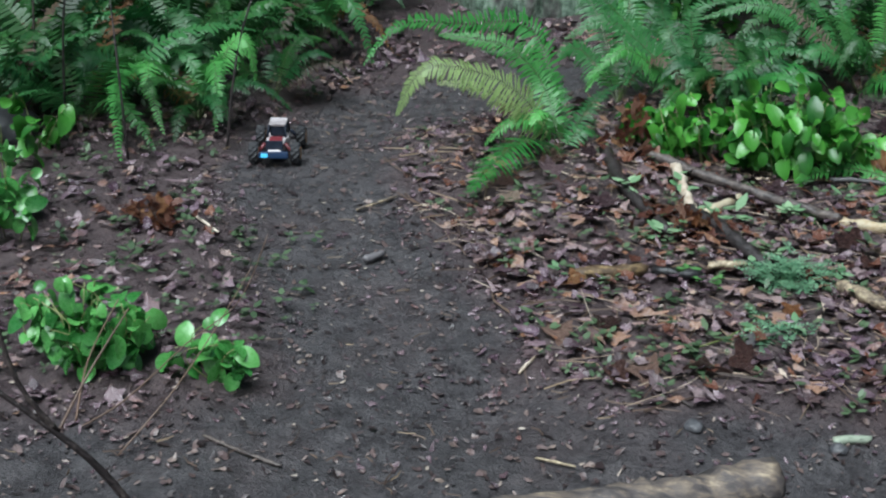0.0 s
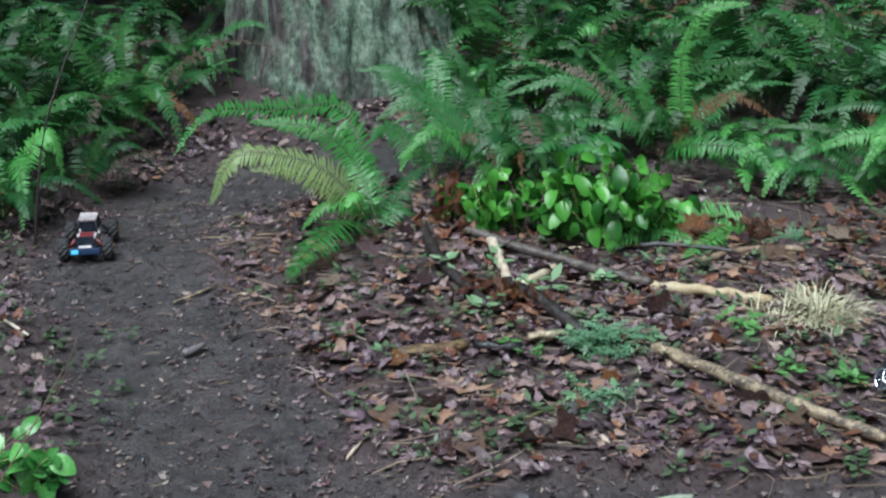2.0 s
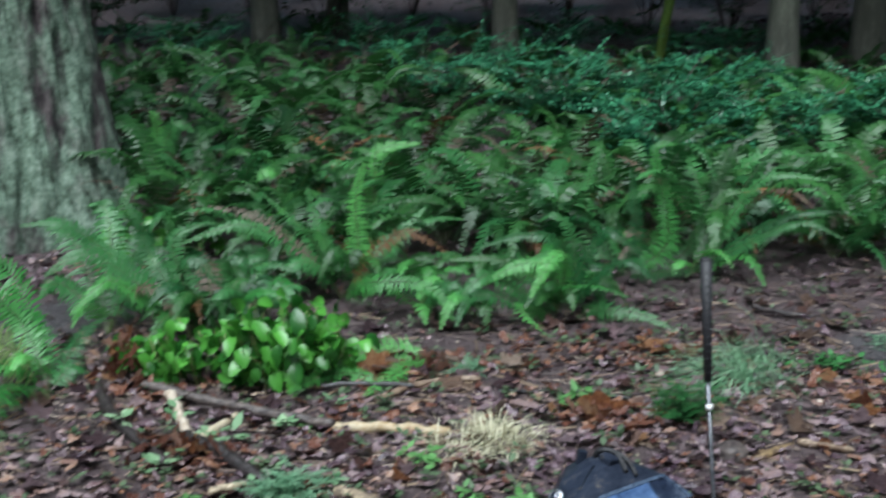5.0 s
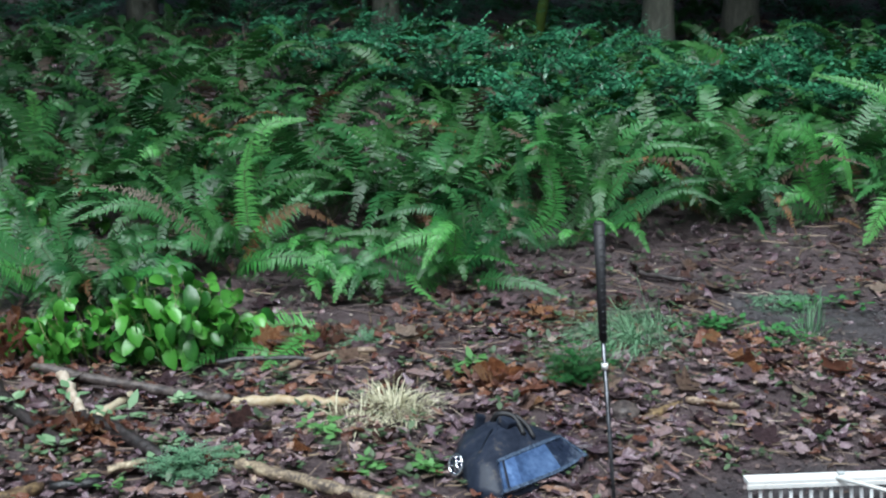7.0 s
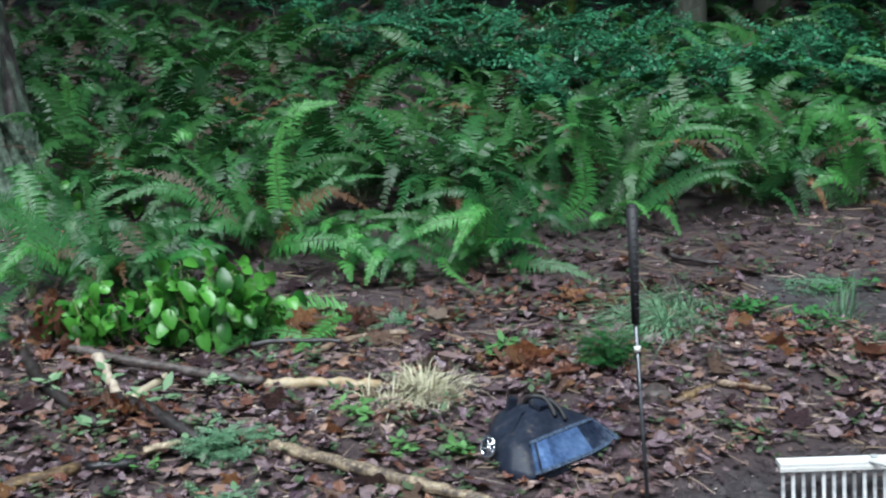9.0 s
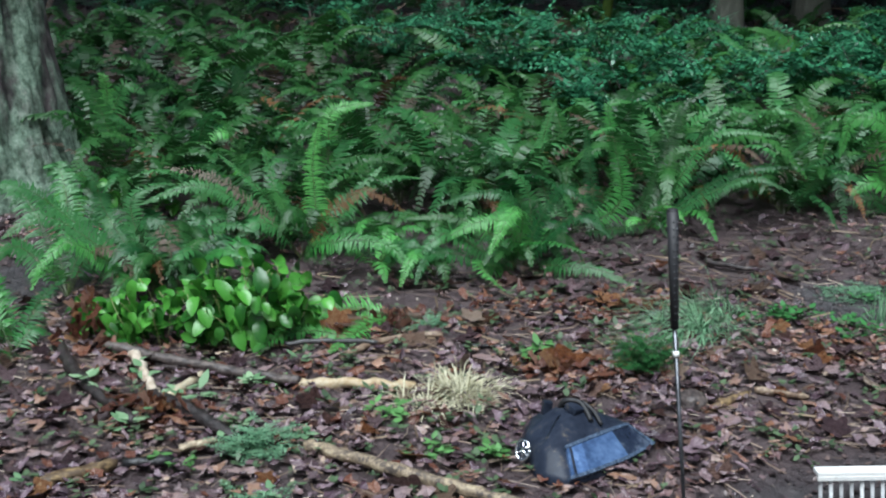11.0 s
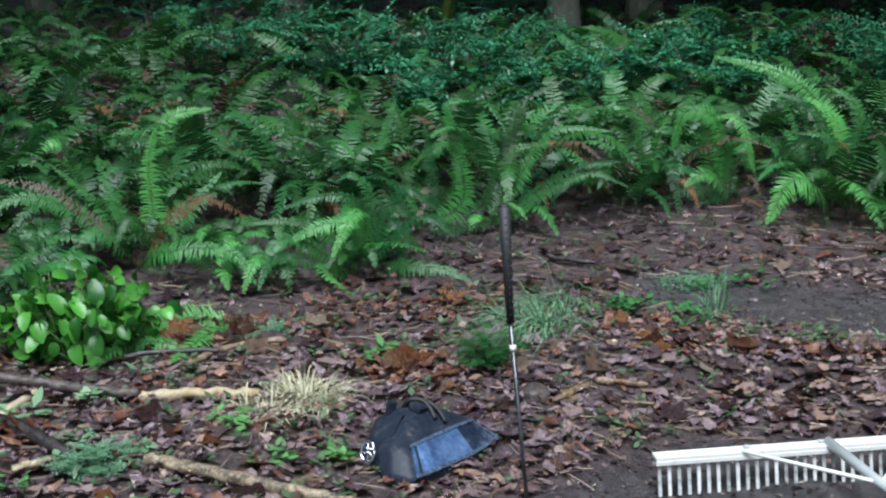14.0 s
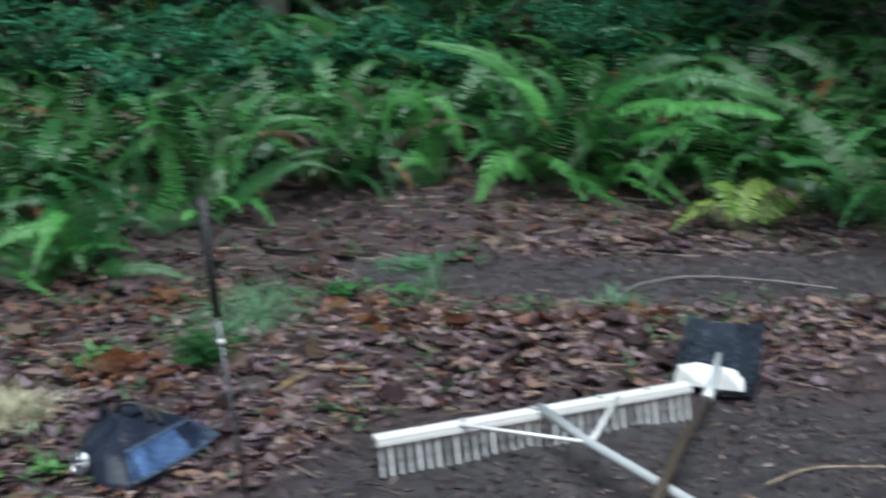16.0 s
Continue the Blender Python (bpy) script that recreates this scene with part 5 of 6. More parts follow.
# ---- grass tufts and cedar sprigs ----
def tuft(name, x, y, wide, high, count, material, label, seed, flat=0.5, sweep=None):
    rng = np.random.default_rng(seed)
    verts, faces = [], []
    for _ in range(count):
        a, q = rng.uniform(0, 2 * math.pi), rng.random()
        root = np.array([math.cos(a) * q * wide * 0.5, math.sin(a) * q * wide * 0.5, 0.0])
        l = high * rng.uniform(0.6, 1.4)
        b = a + rng.normal(0, 0.8) if sweep is None else rng.normal(sweep, 0.75)
        lie = np.clip(rng.normal(flat, 0.25), 0, 1)
        tip = root + np.array([math.cos(b) * l * lie, math.sin(b) * l * lie, l * (1 - 0.92 * lie) + 0.012])
        mid = (root + tip) / 2 + np.array([0, 0, 0.25 * l * (1.2 - 0.7 * lie)])
        s = np.array([-math.sin(b), math.cos(b), 0]) * rng.uniform(0.0010, 0.0024)
        k = len(verts)
        verts += [root - s, root + s, mid - s, mid + s, tip]
        faces += [(k, k + 1, k + 3, k + 2), (k + 2, k + 3, k + 4)]
    me = mesh_of(name, verts, faces, material)
    return thing(name, (x, y, gz(x, y)), label, "grass", data=me)


tuft("straw_tuft", 1.17, 3.65, 0.21, 0.115, 400, STRAW, "pale dry straw-coloured grass tuft", 61, 0.86)
tuft("straw_tuft", 1.02, 3.56, 0.16, 0.12, 90, STRAW, "flattened dry grass stalks beside a tuft", 62, 0.95)
tuft("grass_tuft", 2.26, 4.06, 0.32, 0.28, 340, GRASS, "grey-green matted grass tuft on litter", 63, 0.98, 3.6)
tuft("grass_tuft", 2.42, 4.22, 0.26, 0.20, 130, GRASS, "grey-green grass tuft beside the path", 64, 0.9, 3.4)
tuft("grass_tuft", 2.98, 3.98, 0.12, 0.15, 40, GRASS, "sparse grass blades on path mud", 65, 0.4)
tuft("grass_tuft", 3.35, 3.32, 0.25, 0.10, 120, GRASS, "short green grass at the path edge", 66, 0.6)


def sprig(x, y, wide, count, label, seed, material=SPRIG, high=0.05):
    """Feathery flat sprays lying on the litter."""
    rng = np.random.default_rng(seed)
    verts, faces = [], []
    for _ in range(count):
        a, q = rng.uniform(0, 2 * math.pi), math.sqrt(rng.random())
        p = np.array([math.cos(a) * q * wide, math.sin(a) * q * wide * 0.7, high * rng.uniform(0.3, 1.2) * (1 - 0.6 * q)])
        yaw = rng.uniform(0, 2 * math.pi)
        for k in range(9):
            c = p + np.array([math.cos(yaw), math.sin(yaw), 0.1]) * 0.011 * k
            for g in (-1, 1):
                b = yaw + g * 0.8
                tip = c + np.array([math.cos(b), math.sin(b), rng.normal(0.15, 0.25)]) * 0.024 * (1 - k / 12)
                s = np.array([-math.sin(b), math.cos(b), 0]) * 0.003
                n = len(verts)
                verts += [c, (c + tip) / 2 + s, tip, (c + tip) / 2 - s]
                faces.append((n, n + 1, n + 2, n + 3))
    return thing("cedar_sprig", (x, y, gz(x, y)), label, "sprig", "green sprigs", data=mesh_of("cedar_sprig", verts, faces, material))


sprig(0.50, 3.42, 0.085, 80, "feathery blue-green conifer sprig on leaf litter", 71, high=0.10)
sprig(0.42, 3.10, 0.09, 18, "small feathery green sprig on leaf litter", 72)
sprig(1.83, 3.68, 0.085, 110, "feathery green conifer sprig on leaf litter", 73, GREEN, 0.15)
sprig(3.10, 4.35, 0.16, 60, "green conifer sprig on the path", 74, high=0.04)
sprig(1.28, 4.30, 0.07, 30, "small grey-green sprig on leaf litter", 75)


# ---- tools left on the ground ----
def rake():
    """A wide landscape rake: white channel bar, flat tines, pale tube handle with two braces."""
    a, b = Vector((1.88, 2.735, 0)), Vector((2.86, 2.485, 0))
    along = (b - a).normalized()
    turn = math.degrees(math.atan2(along.y, along.x))
    r = thing("landscape_rake", ((a.x + b.x) / 2, (a.y + b.y) / 2, gz(2.3, 2.5) - 0.01), "white metal landscape rake with a long tined head on mud", "rake", turn=turn)
    l = (b - a).length
    part("channel", slab((l, 0.040, 0.014), pose(0, 0, 0.105)), WHITE_METAL, r, "scuffed white enamelled bar")
    part("flange", slab((l, 0.005, 0.012), pose(0, -0.019, 0.094), 0.001), WHITE_METAL, r)
    count = 36
    tine = bpy.data.meshes.new("tine")
    bm = slab((0.010, 0.004, 0.094), pose(0, -0.018, 0.046, -14, 0, 0), 0.001)
    bm.to_mesh(tine)
    bm.free()
    tine.materials.append(MUDDY_METAL)
    for k in range(count):
        part("tine", tine, MUDDY_METAL, r).location = (-l / 2 + 0.012 + (l - 0.024) * k / (count - 1), 0, 0)
    for k, x in enumerate((-0.24, -0.02, 0.20, 0.36)):
        part("bolt", slab((0.018, 0.012, 0.006), pose(x, 0, 0.118), 0.002), DULL_METAL, r)
    bar([(0.0, 0.0, 0.116), (0.02, -0.26, 0.108), (0.09, -0.66, 0.10), (0.22, -1.42, 0.09)], 0.0145, DULL_METAL, "handle", r, 14, "pale aluminium tube handle")
    bar([(-0.26, -0.015, 0.112), (0.02, -0.255, 0.108)], 0.0055, WHITE_METAL, "brace", r)
    bar([(0.25, -0.015, 0.112), (0.03, -0.255, 0.108)], 0.0065, WHITE_METAL, "brace", r)
    return r


def shovel():
    """A square-mouthed shovel lying with its blade tipped up and its wooden handle towards the viewer."""
    s = thing("shovel", (2.98, 2.50, gz(2.98, 2.5)), "square steel shovel with a weathered wooden handle on mud", "shovel", turn=-56)
    bm = bmesh.new()
    w, l, n = 0.135, 0.31, 8
    grid = []
    for i in range(n + 1):
        row = []
        for k in range(n + 1):
            u, v = k / n * 2 - 1, i / n
            dish = 0.018 * u * u + 0.02 * v * v
            row.append(bm.verts.new((u * w * (1 - 0.05 * v), 0.03 + l * v, 0.02 + 0.12 * v + dish)))
        grid.append(row)
    for i in range(n):
        for k in range(n):
            bm.faces.new((grid[i][k], grid[i][k + 1], grid[i + 1][k + 1], grid[i + 1][k]))
    bmesh.ops.solidify(bm, geom=bm.faces[:], thickness=0.003)
    part("blade", bm, BLADE, s, "wet dark blue-grey steel blade")
    bar([(0, 0.17, 0.110), (0, 0.06, 0.075), (0, 0.0, 0.062), (0, -0.10, 0.058)], [0.008, 0.012, 0.017, 0.0175], DULL_METAL, "socket", s, 12, "pale metal socket")
    face = lambda y: 0.052 + 0.39 * (y - 0.03)
    # Two white plates added to stand in for sky reflected low on the blade.
    for side, rim in (("shoulder", [(-0.122, 0.020), (-0.012, 0.020), (-0.012, 0.120), (-0.060, 0.128), (-0.118, 0.105)]),
                      ("shoulder", [(0.014, 0.020), (0.098, 0.020), (0.092, 0.070), (0.060, 0.112), (0.014, 0.120)])):
        bm = bmesh.new()
        bm.faces.new([bm.verts.new((x, y, face(y) + 0.12 * x * x)) for x, y in rim])
        bmesh.ops.solidify(bm, geom=bm.faces[:], thickness=0.003)
        part(side, bm, WHITE_METAL, s, "white plate put in as the sky glint on the blade")
    bar([(0, -0.07, 0.053), (0, -0.6, 0.125), (0, -1.25, 0.16)], 0.0145, WOOD_HANDLE, "handle", s, 12, "weathered brown wooden shaft")
    return s


def golf_club():
    c = thing("golf_club", (1.372, 2.462, gz(1.372, 2.462)), "golf club standing upright in the soil, black rubber grip", "golf club")
    z0 = gz(1.372, 2.462)
    foot, low, top = Vector((0, 0, -0.03)), Vector((-0.032, 0.088, 0.59 - z0)), Vector((-0.034, 0.125, 0.86 - z0))
    bar([foot, low], [0.0040, 0.0056], STEEL, "shaft", c, 12, "thin steel shaft")
    grip = bar([low, low.lerp(top, 0.5), top], [0.0092, 0.0115, 0.0140], BLACK_RUBBER, "grip", c, 14, "black ribbed rubber grip")
    bar([top, top + Vector((0, 0, 0.006))], [0.0140, 0.011], BLACK_RUBBER, "cap", c, 14)
    at = foot.lerp(low, 0.90)
    bar([at, at + (low - foot).normalized() * 0.014], 0.0078, WHITE_METAL, "ferrule", c, 12, "small white band")
    dot = bpy.data.meshes.new("dimple")
    bm = bmesh.new()
    bmesh.ops.create_icosphere(bm, subdivisions=1, radius=0.0022)
    bm.to_mesh(dot)
    bm.free()
    dot.materials.append(STEEL)
    for k in range(15):
        u = 0.08 + 0.06 * k
        p = low.lerp(top, u)
        r = 0.0092 + 0.0048 * u
        for a in (-1.9, -1.2):
            part("dimple", dot, STEEL, grip).location = p + Vector((math.cos(a) * r, math.sin(a) * r, 0))
    return c


def lamp_housing():
    """A discarded black housing: a rounded hood that rises to a bracket, a framed glossy panel in front and a chrome wheel plate at one side."""
    at = (1.38, 3.14)
    h = thing("lamp_housing", (*at, gz(*at)), "discarded black plastic lamp housing with a glossy front panel", "lamp housing")
    place = lambda x, y, z: Vector((x - at[0], y - at[1], z))
    foot = [place(1.205, 3.070, 0.0), place(1.214, 3.030, 0.0), place(1.268, 2.985, 0.0), place(1.400, 3.025, 0.0), place(1.545, 3.095, 0.0), place(1.612, 3.150, 0.0),
            place(1.600, 3.215, 0.0), place(1.500, 3.330, 0.0), place(1.380, 3.375, 0.0), place(1.270, 3.340, 0.0), place(1.205, 3.200, 0.0)]
    lip = [p + Vector((0, 0, 0.022)) for p in foot]
    brow = [place(1.232, 3.120, 0.072), place(1.240, 3.085, 0.078), place(1.285, 3.070, 0.080), place(1.400, 3.122, 0.082), place(1.500, 3.164, 0.082), place(1.540, 3.190, 0.074),
            place(1.530, 3.225, 0.078), place(1.460, 3.305, 0.085), place(1.375, 3.340, 0.085), place(1.290, 3.310, 0.082), place(1.232, 3.210, 0.078)]
    crest = [place(1.330, 3.205, 0.126), place(1.335, 3.190, 0.128), place(1.345, 3.182, 0.130), place(1.372, 3.185, 0.132), place(1.400, 3.195, 0.130), place(1.412, 3.208, 0.128),
             place(1.412, 3.230, 0.128), place(1.395, 3.255, 0.128), place(1.370, 3.265, 0.126), place(1.345, 3.255, 0.126), place(1.332, 3.230, 0.126)]
    bm = bmesh.new()
    rings = [[bm.verts.new(p) for p in ring] for ring in (foot, lip, brow, crest)]
    n = len(foot)
    for lo, hi in zip(rings, rings[1:]):
        for k in range(n):
            bm.faces.new((lo[k], lo[(k + 1) % n], hi[(k + 1) % n], hi[k]))
    bm.faces.new(rings[-1])
    bmesh.ops.bevel(bm, geom=bm.edges[:], offset=0.013, segments=4, profile=0.5, affect="EDGES")
    hood = part("hood", bm, BLACK_PLASTIC, h, "scuffed black plastic shell with mud on it")
    hood.data.shade_smooth()
    low = [lip[2].lerp(lip[3], 0.06), lip[2].lerp(lip[3], 0.55), lip[3].lerp(lip[4], 0.6), lip[5].lerp(lip[4], 0.15)]
    top = [brow[2].lerp(brow[3], 0.06), brow[2].lerp(brow[3], 0.55), brow[3].lerp(brow[4], 0.6), brow[5].lerp(brow[4], 0.25)]

    def along(row, u):
        k = min(int(u * 3), 2)
        return row[k].lerp(row[k + 1], u * 3 - k)

    def panel(name, u0, u1, v0, v1, lift, material, label=""):
        """A strip of the sloping front between two shares of its width and of its height."""
        bm, rows = bmesh.new(), []
        for i in range(9):
            u = u0 + (u1 - u0) * i / 8
            a, b = along(low, u), along(top, u)
            out = (along(low, min(u + 0.05, 1)) - along(low, max(u - 0.05, 0))).cross(b - a).normalized()
            p, q = a.lerp(b, v0), a.lerp(b, v1)
            rows.append([bm.verts.new(v) for v in (p - out * 0.004, p + out * lift, q + out * lift, q - out * 0.004)])
        for r0, r1 in zip(rows, rows[1:]):
            for k in range(3):
                bm.faces.new((r0[k], r1[k], r1[k + 1], r0[k + 1]))
        bm.faces.new(rows[0])
        bm.faces.new(rows[-1][::-1])
        bmesh.ops.recalc_face_normals(bm, faces=bm.faces[:])
        return part(name, bm, material, h, label)

    # One pane cut into strips, so that their tints paint its reflection.
    panel("glass", 0.03, 0.085, 0.06, 0.90, 0.008, HALF_SKY_PANEL, "narrow glossy strip tinted blue for reflected sky")
    panel("glass", 0.13, 0.34, 0.06, 0.90, 0.008, SKY_PANEL, "glossy panel tinted pale blue for reflected sky")
    panel("glass", 0.34, 0.68, 0.06, 0.90, 0.008, HALF_SKY_PANEL, "glossy panel tinted deep blue for dimmer reflected sky")
    panel("glass", 0.68, 0.97, 0.06, 0.90, 0.007, TREE_PANEL, "glossy panel tinted dark for reflected trees")
    # Frame bars in the paler plastic, as a painted edge highlight.
    for u0, u1, v0, v1 in ((0.0, 1.0, 0.90, 1.0), (0.0, 1.0, -0.04, 0.06), (0.97, 1.0, 0.06, 0.90)):
        panel("frame_bar", u0, u1, v0, v1, 0.011, EDGE_PLASTIC)
    panel("frame_bar", 0.085, 0.13, 0.06, 0.90, 0.010, BLACK_PLASTIC)
    bar(bezier([place(1.350, 3.25, 0.12), place(1.360, 3.235, 0.150), place(1.395, 3.215, 0.150), place(1.408, 3.19, 0.132), place(1.412, 3.16, 0.110)], 12), 0.008, BLACK_RUBBER, "bracket", h, 8, "bent black bracket")
    bar(bezier([place(1.385, 3.25, 0.12), place(1.405, 3.22, 0.146), place(1.430, 3.185, 0.128), place(1.440, 3.15, 0.100)], 10), 0.006, BLACK_RUBBER, "bracket", h, 8)
    part("bracket_clip", slab((0.060, 0.045, 0.022), Matrix.Translation(place(1.385, 3.205, 0.134)) @ pose(0, 0, 0, 14, 8, 25), 0.006), BLACK_PLASTIC, h)
    part("bracket_foot", slab((0.026, 0.022, 0.045), Matrix.Translation(place(1.318, 3.270, 0.118)) @ pose(0, 0, 0, 0, 10, 0), 0.004), BLACK_PLASTIC, h)
    plate = bmesh.new()
    bmesh.ops.create_cone(plate, cap_ends=True, segments=24, radius1=0.024, radius2=0.022, depth=0.008)
    disc = part("end_plate", plate, BLACK_PLASTIC, h)
    disc.matrix_basis = Matrix.Translation(place(1.200, 3.118, 0.062)) @ pose(0, 0, 0, 62, -18, -50) @ pose(0, 0, 0.016) @ Matrix.Diagonal((0.95, 1.25, 1, 1))
    hoop = [(0.023 * math.cos(2 * math.pi * k / 24), 0.023 * math.sin(2 * math.pi * k / 24), 0.004) for k in range(25)]
    bar(hoop, 0.0034, CHROME, "ring", disc, 8, "worn chrome ring")
    for turn in (20, 80, 140):
        a = radians(turn)
        bar([(0.022 * math.cos(a), 0.022 * math.sin(a), 0.005), (-0.022 * math.cos(a), -0.022 * math.sin(a), 0.005)], 0.0022, CHROME, "spoke", disc, 6)
    return h


def toy_car():
    """A radio-controlled buggy: white shell and roof, dark cage, knobbly tyres with tan hubs."""
    at = (-1.25, 4.36)
    c = thing("toy_buggy", (*at, gz(*at) + 0.004), "white radio-controlled toy buggy with blue nose on muddy path", "toy car", turn=-82)
    for x, r in ((-0.130, 0.054), (0.132, 0.052)):
        for y in (-0.105, 0.105):
            wheel = new("wheel")
            wheel.parent = c
            wheel.location = (x, y, r)
            bm = bmesh.new()
            hoops = []
            for k in range(44):
                ang, lug = 2 * math.pi * k / 44, 0.006 * (k % 4 < 2)
                across = [(-0.022, 0.62, 0), (-0.024, 0.86, 0), (-0.016, 0.93, lug), (0.0, 0.95, 0.006 - lug), (0.016, 0.93, lug), (0.024, 0.86, 0), (0.022, 0.62, 0)]
                hoops.append([bm.verts.new(((r * q + e) * math.cos(ang), y2, (r * q + e) * math.sin(ang))) for y2, q, e in across])
            for k in range(44):
                for q in range(6):
                    bm.faces.new((hoops[k][q], hoops[k][q + 1], hoops[(k + 1) % 44][q + 1], hoops[(k + 1) % 44][q]))
            part("tyre", bm, BLACK_RUBBER, wheel)
            bm = bmesh.new()
            bmesh.ops.create_cone(bm, cap_ends=True, segments=18, radius1=r * 0.62, radius2=r * 0.5, depth=0.050, matrix=pose(0, 0, 0, 90))
            part("rim", bm, HUB_TAN, wheel, "tan plastic hub")
    part("chassis", slab((0.30, 0.085, 0.022), pose(0, 0, 0.042), 0.006), BLACK_PLASTIC, c)
    for x in (-0.125, 0.125):
        bar([(x, -0.09, 0.045), (x, 0.09, 0.045)], 0.006, STEEL, "axle", c, 8)
        for g in (-1, 1):
            bar([(x * 0.9, g * 0.05, 0.095), (x, g * 0.088, 0.048)], 0.009, CAR_RED if x > 0 else BLACK_PLASTIC, "shock_absorber", c, 8)
    bm = bmesh.new()
    prof = [(-0.09, 0.052, 0.052), (-0.085, 0.105, 0.05), (0.02, 0.092, 0.056), (0.055, 0.108, 0.05), (0.145, 0.088, 0.036), (0.168, 0.066, 0.03), (0.10, 0.054, 0.046)]
    left = [bm.verts.new((x, y, z)) for x, z, y in prof]
    right = [bm.verts.new((x, -y, z)) for x, z, y in prof]
    bm.faces.new(left)
    bm.faces.new(right[::-1])
    for k in range(len(prof)):
        bm.faces.new((left[k], right[k], right[(k + 1) % len(prof)], left[(k + 1) % len(prof)]))
    bmesh.ops.recalc_face_normals(bm, faces=bm.faces[:])
    bmesh.ops.bevel(bm, geom=bm.edges[:], offset=0.005, segments=2, profile=0.7, affect="EDGES")
    part("body_shell", bm, CAR_WHITE, c, "white plastic body shell")
    part("roof", slab((0.095, 0.088, 0.012), pose(-0.035, 0, 0.162, 0, 4, 0), 0.005), CAR_WHITE, c, "white roof panel")
    part("cabin", slab((0.085, 0.075, 0.06), pose(-0.035, 0, 0.128), 0.012), BLACK_PLASTIC, c, "dark open cabin")
    for g in (-1, 1):
        bar([(0.055, g * 0.045, 0.102), (0.012, g * 0.042, 0.158), (-0.08, g * 0.042, 0.160), (-0.125, g * 0.045, 0.095)], 0.0045, BLACK_PLASTIC, "roll_bar", c, 8)
        bar([(-0.05, g * 0.048, 0.10), (-0.03, g * 0.043, 0.158)], 0.004, BLACK_PLASTIC, "roll_bar", c, 8)
    part("bumper", slab((0.05, 0.15, 0.034), pose(0.178, 0, 0.056, 0, -15, 0), 0.008), CAR_BLUE, c, "dark blue front bumper")
    part("rear_motor", slab((0.07, 0.07, 0.045), pose(-0.125, 0, 0.09), 0.01), BLACK_PLASTIC, c)
    part("bonnet", slab((0.085, 0.066, 0.006), pose(0.10, 0, 0.103, 0, 12, 0), 0.002), CAR_RED, c, "red bonnet panel")
    part("headlight", slab((0.010, 0.034, 0.020), pose(0.205, -0.045, 0.062, 0, -15, 0), 0.004), LED, c, "lit cyan headlight")
    part("shock_tower", slab((0.012, 0.085, 0.075), pose(0.150, 0, 0.082, 0, -12, 0), 0.003), BLACK_PLASTIC, c, "black front shock tower")
    c.scale = (0.72, 0.72, 0.72)
    return c


rake()
shovel()
golf_club()
lamp_housing()
toy_car()


# ---- stones ----
def stone(x, y, r, label, seed, material=STONE):
    bm = bmesh.new()
    bmesh.ops.create_icosphere(bm, subdivisions=3, radius=r)
    for v in bm.verts:
        v.co *= 1 + 0.22 * noise.noise(v.co * (1.6 / r) + Vector((seed, 0, 0))) + 0.08 * noise.noise(v.co * (5 / r))
        v.co.z *= 0.65
    me = bpy.data.meshes.new("stone")
    bm.to_mesh(me)
    bm.free()
    me.materials.append(material)
    me.shade_smooth()
    return thing("stone", (x, y, gz(x, y) + r * 0.3), label, "stone", "stones", data=me)


stone(-2.30, 4.30, 0.13, "dark wet rounded stone among ferns", 1)
stone(-2.30, 5.05, 0.13, "dark grey stone in the undergrowth", 2)
# This solid lump is coloured dark to stand in for a hollow.
stone(1.84, 3.36, 0.055, "dark brown lump standing in for a dark hollow", 3, BARK_DARK)
stone(0.52, 2.60, 0.02, "small pale pebble in mud", 4)
stone(0.20, 2.62, 0.022, "small grey pebble in mud", 5)


# ---- fallen leaves ----
def leaf_outline(lobes, deep, n):
    a = np.linspace(0, 2 * np.pi, n, endpoint=False)
    r = 1 - deep * (0.5 - 0.5 * np.cos(lobes * a)) * (0.6 + 0.4 * np.cos(a / 2) ** 2) + 0.10 * np.sin(3 * a + 1) + 0.07 * np.sin(8 * a)
    return np.stack([r * np.cos(a), r * np.sin(a) * 0.9], -1)


def fallen_leaf_mesh(seed, material):
    rng = np.random.default_rng(seed)
    out = leaf_outline(5, 0.42, 30) * (1 + rng.normal(0, 0.04, (30, 1)))
    half = out * 0.5
    bend, twist, cup = rng.uniform(-0.5, 0.9), rng.uniform(-0.6, 0.6), rng.uniform(0.1, 1.1)
    z = lambda p: bend * p[:, 0] ** 2 * 0.5 + cup * p[:, 1] ** 2 * 0.6 + twist * p[:, 0] * p[:, 1] + 0.05 * np.sin(7 * p[:, 0] + seed) * np.hypot(p[:, 0], p[:, 1])
    pts = np.concatenate([[[0, 0]], half, out])
    verts = np.column_stack([pts, z(pts)])
    faces = []
    for k in range(30):
        q = (k + 1) % 30
        faces += [(0, 1 + k, 1 + q), (1 + k, 31 + k, 31 + q, 1 + q)]
    return mesh_of("fallen_leaf", verts, faces, material, True)


KINDS = ((LEAF_BROWN, "wet brown maple leaf"), (LEAF_DARK, "dark purple-brown rotting leaf"), (LEAF_ORANGE, "orange-brown curled maple leaf"), (LEAF_TAN, "pale tan dead leaf"), (LEAF_RUST, "rusty red-brown dead leaf"))
LEAVES = [[fallen_leaf_mesh(10 * k + j, m) for j in range(4)] for k, (m, _) in enumerate(KINDS)]


